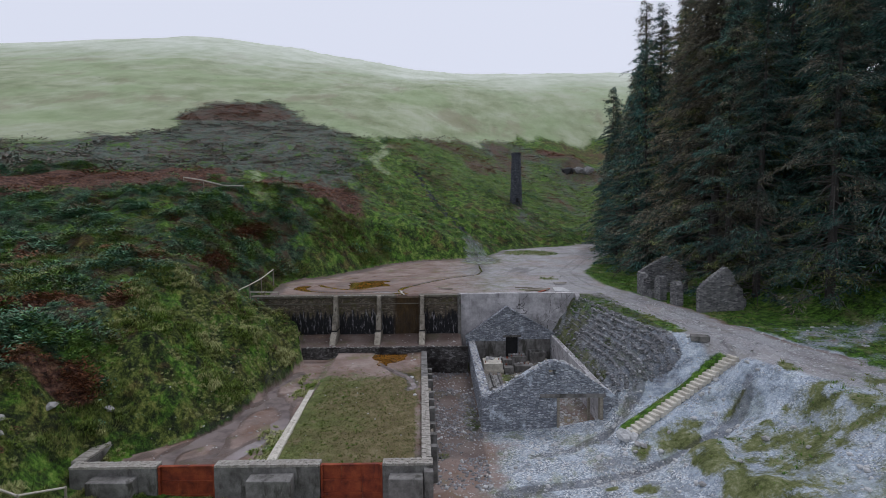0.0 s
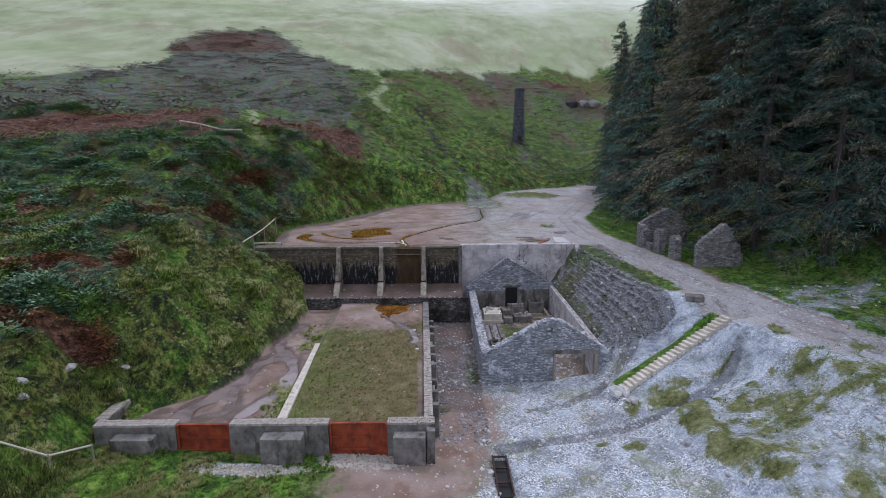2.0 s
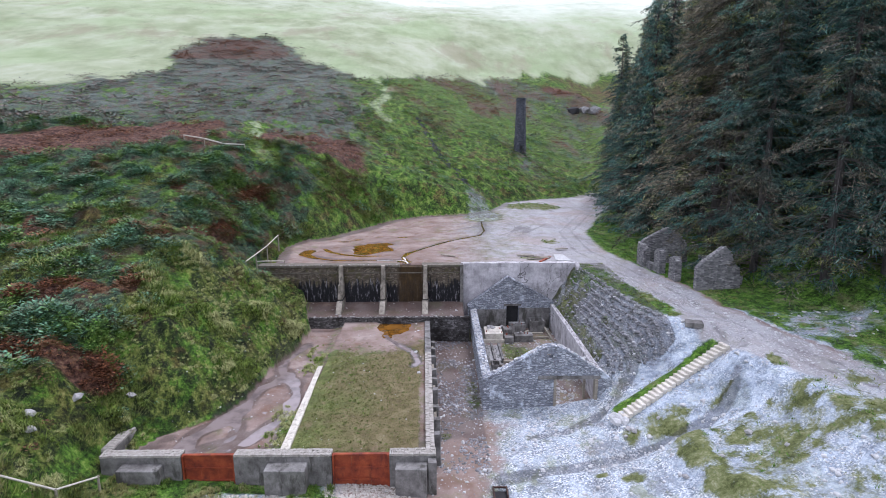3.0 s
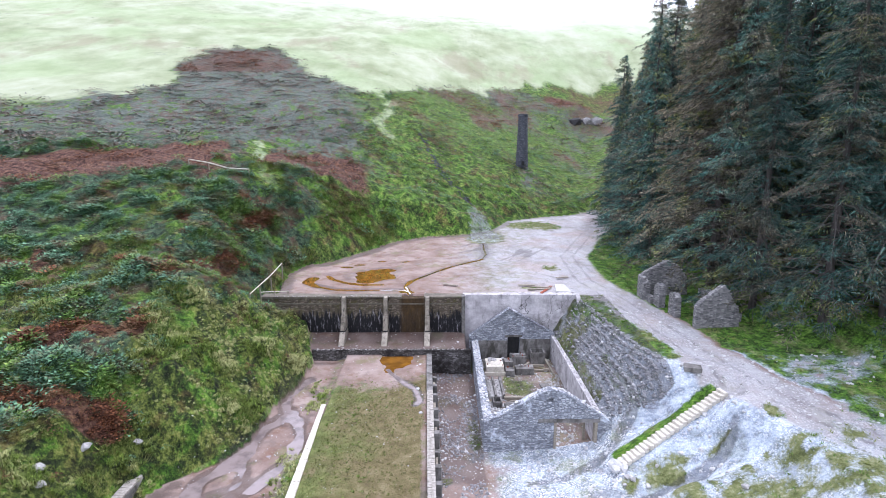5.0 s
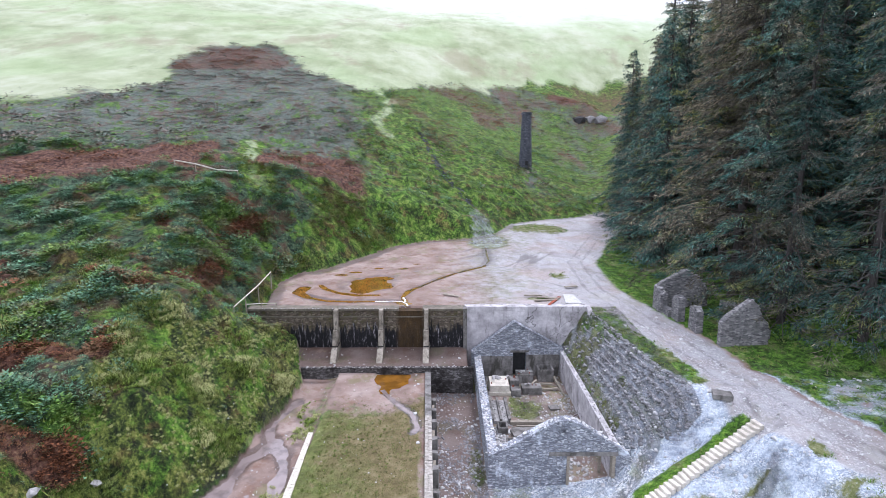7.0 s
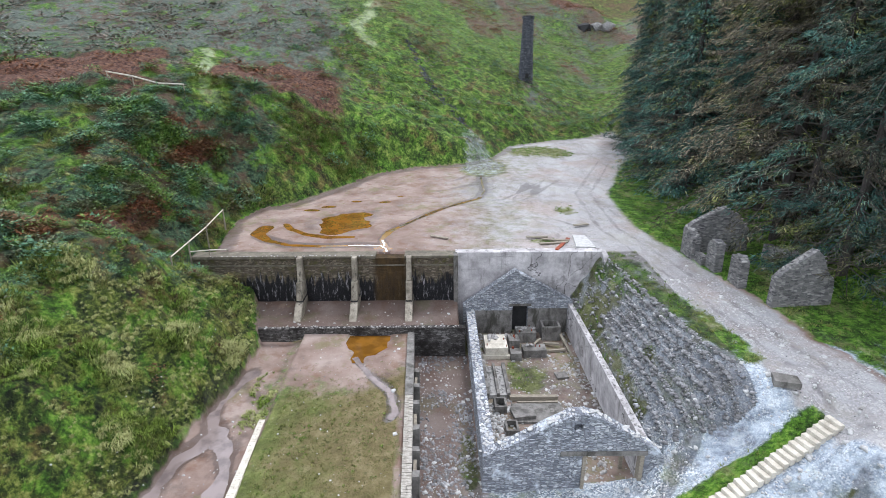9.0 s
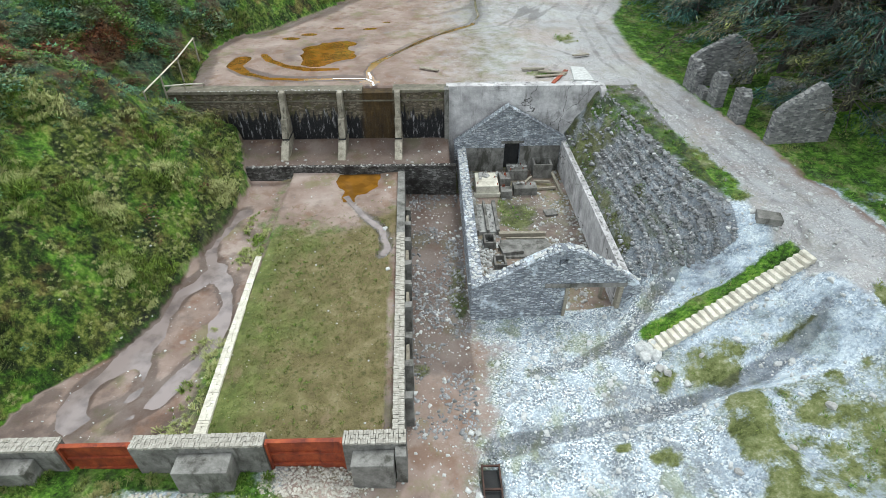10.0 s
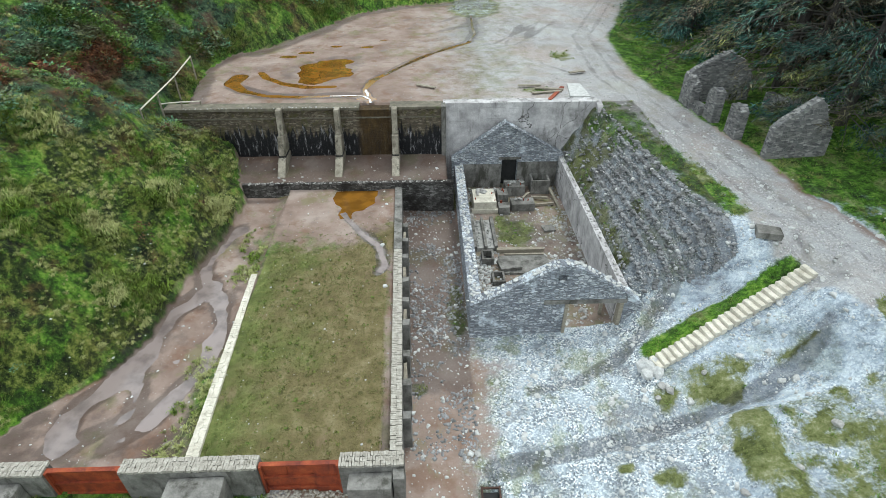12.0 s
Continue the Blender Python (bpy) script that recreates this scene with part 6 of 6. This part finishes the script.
def leaf_clump(seed, n, spread, height, size):
    """A low bush of small leaf sprays."""
    rs = np.random.RandomState(seed)
    vs, fs = [], []
    for k in range(n):
        a, r = rs.uniform(0, 6.28), spread * rs.rand() ** 0.5
        c = np.array([np.cos(a) * r, np.sin(a) * r, height * (1 - 0.6 * (r / spread) ** 2) * rs.uniform(0.45, 1.0)])
        d = np.array([np.cos(a), np.sin(a), rs.uniform(-0.2, 0.9)]) * size * rs.uniform(0.7, 1.3)
        e = np.array([-np.sin(a), np.cos(a), rs.uniform(-0.5, 0.5)]) * size * rs.uniform(0.35, 0.6)
        i = len(vs)
        vs += [c - e, c + e, c + d]
        fs.append((i, i + 1, i + 2))
    return np.array(vs), np.array(fs)


def blades(seed, n, spread, height):
    """A tuft of bent blades."""
    rs = np.random.RandomState(seed)
    vs, fs = [], []
    for k in range(n):
        a, r = rs.uniform(0, 6.28), spread * rs.rand()
        lean = rs.uniform(0.15, 0.9)
        o = np.array([np.cos(a), np.sin(a), 0])
        s = np.array([-np.sin(a), np.cos(a), 0]) * rs.uniform(0.010, 0.018)
        b = o * r
        h = height * rs.uniform(0.6, 1.1)
        i = len(vs)
        vs += [b - s, b + s, b + o * lean * h + np.array([0, 0, h * 0.85])]
        fs.append((i, i + 1, i + 2))
    return np.array(vs), np.array(fs)


def mop(seed, n, height):
    """A big tussock: thin blades that arch out and down from one crown."""
    rs = np.random.RandomState(seed)
    vs, fs = [], []
    for k in range(n):
        a, lean, h = rs.uniform(0, 6.28), rs.uniform(0.1, 1.2), height * rs.uniform(0.6, 1.1)
        o = np.array([np.cos(a), np.sin(a), 0])
        s = np.array([-np.sin(a), np.cos(a), 0]) * rs.uniform(0.006, 0.012)
        mid = o * lean * h * 0.5 + np.array([0, 0, h * (1.0 - 0.25 * lean)])
        tip = o * lean * h * 1.1 + np.array([0, 0, h * max(0.1, 0.95 - 0.65 * lean)])
        i = len(vs)
        root = o * rs.uniform(0.02, 0.5) * height
        vs += [root - s, root + s, root + mid + s, root + tip, root + mid - s]
        fs += [(i, i + 1, i + 2), (i, i + 2, i + 4), (i + 4, i + 2, i + 3)]
    return np.array(vs), np.array(fs)


def chip(seed, flat):
    rs = np.random.RandomState(seed)
    sx, sy, sz = rs.uniform(0.35, 0.6), rs.uniform(0.25, 0.5), rs.uniform(0.2, 0.4) * flat
    vs = np.array([(x, y, z) for z in (-1, 1) for x, y in ((-1, -1), (1, -1), (1, 1), (-1, 1))], float) * (sx, sy, sz)
    vs *= rs.uniform(0.6, 1.1, vs.shape)
    vs[4:, :2] *= 0.75
    return vs, np.array(((3, 2, 1, 0), (4, 5, 6, 7), (0, 1, 5, 4), (1, 2, 6, 5), (2, 3, 7, 6), (3, 0, 4, 7)))


def sown(n, x0, x1, y0, y1, seed, keep):
    """Up to n places in a field, kept by the share that keep(x, y) gives."""
    rs = np.random.RandomState(seed)
    p = np.stack([rs.uniform(x0, x1, n), rs.uniform(y0, y1, n)], -1)
    return p[rs.rand(n) < keep(p[:, 0], p[:, 1])]


def clear(x, y):
    """Trodden ground beside the handrail keeps low."""
    d, _ = near_line(x, y, [(-18.6, 48.2), (-18.3, 56.8)])
    return fade(0.4, 0.9, d)


def k_ling(x, y):
    c = cover(x, y)
    return clear(x, y) * np.clip(c[3] * 1.5, 0, 1) * (c[10] > 1) * (1 - c[4])


def k_fern(x, y):
    c = cover(x, y)
    return clear(x, y) * np.clip(c[4] * 1.6 - 0.2, 0, 1) * (c[10] > 1)


def k_tuft(x, y):
    c = cover(x, y)
    return np.clip((c[10] > 0.15) * (1 - 0.75 * c[3]) * (1 - c[4]) * (1 - c[5]), 0, 1)


def k_green(x, y):
    c = cover(x, y)
    return np.clip(c[9] * 1.2, 0, 1) * (c[10] < 0.2) * np.where((x > 2) & (x < 19) & (y < 31), 0.35, 1.0)


def k_lawn(x, y):
    return np.clip(cover(x, y)[2], 0, 1)


def k_grit(x, y):
    c = cover(x, y)
    return np.clip(np.maximum(c[1], 0.6 * c[8]) * (0.35 + 0.9 * fade(-0.2, 0.5, lumps(x, y, 2.2, 91))), 0, 1) * (c[10] < 0.1) * (c[9] < 0.5)


def k_road(x, y):
    c = cover(x, y)
    return np.clip(np.maximum(c[6], 0.5 * c[0]), 0, 1) * (c[10] < 0.1)


def rows_of_stone():
    """Places along the stepped courses of the stone bank."""
    rs = np.random.RandomState(77)
    out = []
    for k in range(9):
        y = np.sort(rs.uniform(34.6, 50.6, 400))
        crest = np.interp(y, [33, 37, 40, 48, 52], [5.4, 4.6, 3.9, 2.9, 2.4])
        out.append(np.stack([10.35 + crest * (k + 0.6) / 9 + rs.normal(0, 0.07, 400), y], -1))
    p = np.concatenate(out)
    bare = np.minimum(fade(0.3, 0.7, np.abs(p[:, 0] - 10.75)), fade(0.8, 1.2, np.hypot((p[:, 0] - 12.0) / 1.2, (p[:, 1] - 48.6) / 3.2)))
    return p[rs.rand(len(p)) < 0.25 + 0.75 * bare]


def k_inside(x, y):
    return ((x > 2.9) & (x < 10.0) & (y > 34.9) & (y < 50.3)) * np.clip(0.25 + 0.8 * lumps(x, y, 2.5, 95) + 0.7 * fade(4.2, 3.0, x), 0, 1)


def k_heap(x, y):
    return np.clip(fade(1.1, 0.5, np.hypot((x + 4.6) / 2.6, (y - 25.0) / 0.9)) + 0.8 * fade(1.1, 0.5, np.hypot((x + 10) / 3.2, (y - 24.1) / 0.6)), 0, 1)


def k_scree(x, y):
    d, u = near_line(x, y, [(5.3, 93.5), (5.7, 89), (6.2, 82)])
    return fade(1.5 + 2.2 * u, 0.5 + u, d + 0.9 * lumps(x, y, 3, 61)) * (0.45 + 0.55 * u)


scatter("valley_tussocks", "rough grass tussocks on the valley side", "grass", M_GRASS, sown(12000, -20, 60, 95, 215, 27, k_tuft), [blades(k + 60, 12, 0.6, 0.3) for k in range(5)], 0.8, 2.0, 28)
bushes = [leaf_clump(k, 64, 0.46, 0.42, 0.085) for k in range(6)]


def k_mop(x, y):
    return clear(x, y) * k_tuft(x, y) * (0.25 + 0.75 * fade(-0.3, 0.4, lumps(x, y, 4, 93)))


def k_shrub(x, y):
    c = cover(x, y)
    return clear(x, y) * (c[10] > 1.2) * fade(0.05, 0.35, lumps(x, y, 3, 103)) * (c[5] < 0.3) * np.where(y < 48, 0.3, 1.0)


scatter("moor_tussocks", "straw-tipped moor grass tussocks on the bank", "grass", M_STRAW, sown(9000, -30, -8, 18, 84, 31, k_mop), [mop(k, 30, 0.26) for k in range(6)], 0.5, 1.4, 32, swell=0.5)
scatter("bank_tussocks", "large green grass tussocks leaning down the bank", "grass", M_SEDGE, sown(7000, -27, -11, 22, 58, 51, lambda x, y: k_tuft(x, y) * fade(-0.35, 0.25, lumps(x, y, 3, 173, 2))), [mop(k + 30, 52, 0.27) for k in range(6)], 0.6, 1.4, 52, swell=0.4)
scatter("wall_foot_tussocks", "long rough green grass below the basin wall", "grass", M_GRASS, sown(1500, -19, -4.5, 20.5, 25.3, 53, lambda x, y: fade(-5, -8, x) * fade(-0.3, 0.2, lumps(x, y, 1.6, 175, 2)) * (1 - k_heap(x, y))), [mop(k + 50, 46, 0.24) for k in range(5)], 0.5, 1.2, 54)
scatter("low_shrubs", "dark low shrubs dotted over the grassy bank", "shrub", M_LING, sown(13000, -26, 40, 20, 150, 33, k_shrub), [leaf_clump(k + 40, 60, 0.48, 0.5, 0.085) for k in range(5)], 0.7, 1.7, 34, swell=0.5)
scatter("dead_fern", "brown dead fern clumps dotted over the bank", "fern", M_HEATH, sown(9000, -27, -11, 20, 80, 45, lambda x, y: clear(x, y) * (cover(x, y)[10] > 1.0) * fade(0.12, 0.4, lumps(x, y, 2.4, 137)) * (0.12 + 0.88 * fade(42, 50, y - 0.8 * (x + 20)))), [leaf_clump(k + 50, 48, 0.45, 0.42, 0.09) for k in range(5)], 0.6, 1.4, 46)
scatter("pale_stone", "larger pale stones lying on the yard", "stone", M_LIMED, sown(3600, -3, 30, 19, 50, 35, lambda x, y: np.maximum(k_grit(x, y), 0.25 * k_road(x, y)) + 0.5 * fade(1.2, 0.6, np.hypot((x - 25.5) / 3.6, (y - 34.5) / 2.6)) + fade(1.2, 0.5, np.hypot((x - 10.5) / 1.1, (y - 29.3) / 1.1))), [chip(k + 70, 0.7) for k in range(8)], 0.08, 0.38, 36, 0.4)
scatter("floor_heap", "rubble heaped along the engine house wall", "rubble", M_LIMED, sown(500, 2.9, 4.6, 35, 41, 37, lambda x, y: fade(4.6, 3.2, x)), [chip(k + 80, 1.0) for k in range(6)], 0.12, 0.4, 38, 0.4)
scatter("passage_rubble", "dark rubble strewn along the muddy passage", "rubble", M_BANK, sown(5200, -1.4, 2.1, 27, 47, 41, lambda x, y: (x > basin_wall_x(y) + 0.3) * fade(-0.3, 0.4, lumps(x, y, 2, 109))), [chip(k + 100, 0.9) for k in range(6)], 0.05, 0.3, 42, 0.4)
scatter("apron_debris", "stones and silt debris on the dam apron", "stone", M_STONE, sown(220, -13.5, 1.4, 47.6, 50.8, 39, lambda x, y: 0.3 + 0.7 * fade(48.6, 47.6, y)), [chip(k + 90, 0.8) for k in range(6)], 0.05, 0.3, 40, 0.4)
scatter("heather", "dark green heather bushes covering the hillside", "heather", M_LING, sown(24000, -75, -12, 18, 78, 1, k_ling), bushes, 0.8, 1.7, 2, swell=0.5)
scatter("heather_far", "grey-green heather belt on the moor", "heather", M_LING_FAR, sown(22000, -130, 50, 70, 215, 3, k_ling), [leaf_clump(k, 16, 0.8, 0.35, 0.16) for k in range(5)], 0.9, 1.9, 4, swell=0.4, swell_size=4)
scatter("bracken", "rust-brown dead bracken on the moor", "bracken", M_FERN, sown(26000, -110, 60, 24, 220, 5, k_fern), [leaf_clump(k + 20, 34, 0.5, 0.45, 0.12) for k in range(5)], 0.7, 1.7, 6, swell=0.45)
scatter("bank_bracken", "rust-orange dying bracken in bands on the near slope", "bracken", M_FERN, sown(9000, -30, -19, 25, 68, 61, k_fern), [leaf_clump(k + 80, 44, 0.45, 0.4, 0.1) for k in range(5)], 0.6, 1.4, 62, swell=0.4)
scatter("tussock_grass", "rough green and straw tussock grass on the bank", "grass", M_GRASS, sown(30000, -34, -8, 16, 82, 7, k_tuft), [blades(k, 16, 0.34, 0.22) for k in range(6)], 0.7, 1.8, 8, swell=0.55)
scatter("bank_grass", "bright green grass on the banks and verges", "grass", M_VERGE, sown(30000, -20, 34, 14, 96, 9, k_green), [blades(k + 10, 14, 0.16, 0.14) for k in range(5)], 0.6, 1.5, 10)
scatter("lawn_grass", "short olive lawn grass inside the basin", "grass", M_TURF, sown(4500, -9.0, -1.6, 26.1, 44, 11, k_lawn), [blades(k + 30, 9, 0.14, 0.05) for k in range(5)], 0.5, 1.5, 12)
scatter("lawn_tufts", "dark green tufts dotted over the lawn", "grass", M_GRASS, sown(900, -9.0, -1.8, 26.3, 42, 55, lambda x, y: k_lawn(x, y) * (0.35 + 0.65 * fade(-3, -8, x))), [blades(k + 70, 22, 0.12, 0.09) for k in range(5)], 0.4, 1.2, 56)
scatter("lawn_stone", "small pale stones lying on the lawn and mud", "stone", M_LIMED, sown(420, -17, -1.7, 26.3, 46, 57, lambda x, y: 0.4 + 0.6 * (x < -10)), [chip(k + 120, 0.7) for k in range(6)], 0.03, 0.17, 58, 0.4)
scatter("kerb_tussocks", "rough straw grass growing beside the pale kerb", "grass", M_SEDGE, sown(700, -11.6, -9.75, 26.3, 46, 59, lambda x, y: (fade(33.5, 31, y) * fade(-11.6, -10.6, x + 0.4 * lumps(x, y, 1.5, 177, 2)) + fade(37, 38.5, y) * fade(44, 42, y)) * fade(-0.4, 0.1, lumps(x, y, 1.3, 179, 2))), [mop(k + 60, 36, 0.24) for k in range(5)], 0.5, 1.2, 60)
scatter("gravel", "pale grey broken stone strewn over the yard", "gravel", M_LIMED, sown(24000, -4, 24, 19, 52, 13, k_grit), [chip(k, 0.8) for k in range(8)], 0.03, 0.14, 14, 0.5)
scatter("road_grit", "small stones on the track and mud", "gravel", M_BANK, sown(11000, -17, 28, 20, 96, 15, k_road), [chip(k + 8, 0.7) for k in range(6)], 0.02, 0.12, 16, 0.5)
scatter("bank_stone", "rows of grey stone facing the bank", "stone facing", M_BANK, rows_of_stone(), [chip(k + 20, 0.75) for k in range(8)], 0.09, 0.3, 18, 0.25)
scatter("rubble", "broken stone and brick rubble on the floor", "rubble", M_STONE, sown(5200, 2.9, 10, 34.9, 50.3, 19, k_inside), [chip(k + 30, 1.0) for k in range(8)], 0.05, 0.36, 20, 0.5)
scatter("stone_heap", "heap of pale broken stone before the sluice gates", "stone heap", M_CREAM, sown(7000, -13.5, -1.6, 23.2, 25.7, 21, k_heap), [chip(k + 40, 1.0) for k in range(8)], 0.04, 0.22, 22, 0.5)
scatter("scree", "pale scree washed down by the stream", "scree", M_BANK, sown(4500, 0, 12, 81, 99.5, 23, k_scree), [chip(k + 50, 0.6) for k in range(6)], 0.1, 0.36, 24, 0.5)
scatter("gully_stone", "dark wet stones in the stream gully", "stone", M_STACK, sown(5000, -8, 6, 94, 122, 43, lambda x, y: fade(0.9, 0.2, near_line(x, y, [(-5.5, 120), (-3.1, 112.2), (-1, 105.2), (1.6, 100), (4.4, 95.8)])[0] + 0.6 * lumps(x, y, 2.5, 113))), [chip(k + 110, 0.8) for k in range(6)], 0.15, 0.6, 44, 0.4)
scatter("hollow_shrubs", "dense dark shrubs in the hollow beside the mud", "shrub", M_LING, sown(420, -21, -15, 59, 67, 47, lambda x, y: fade(1.2, 0.6, np.hypot((x + 17.9) / 1.7, (y - 62.6) / 2.6)) * (cover(x, y)[10] > 0.3)), [leaf_clump(k + 60, 34, 0.5, 0.7, 0.14) for k in range(5)], 1.0, 1.9, 48)
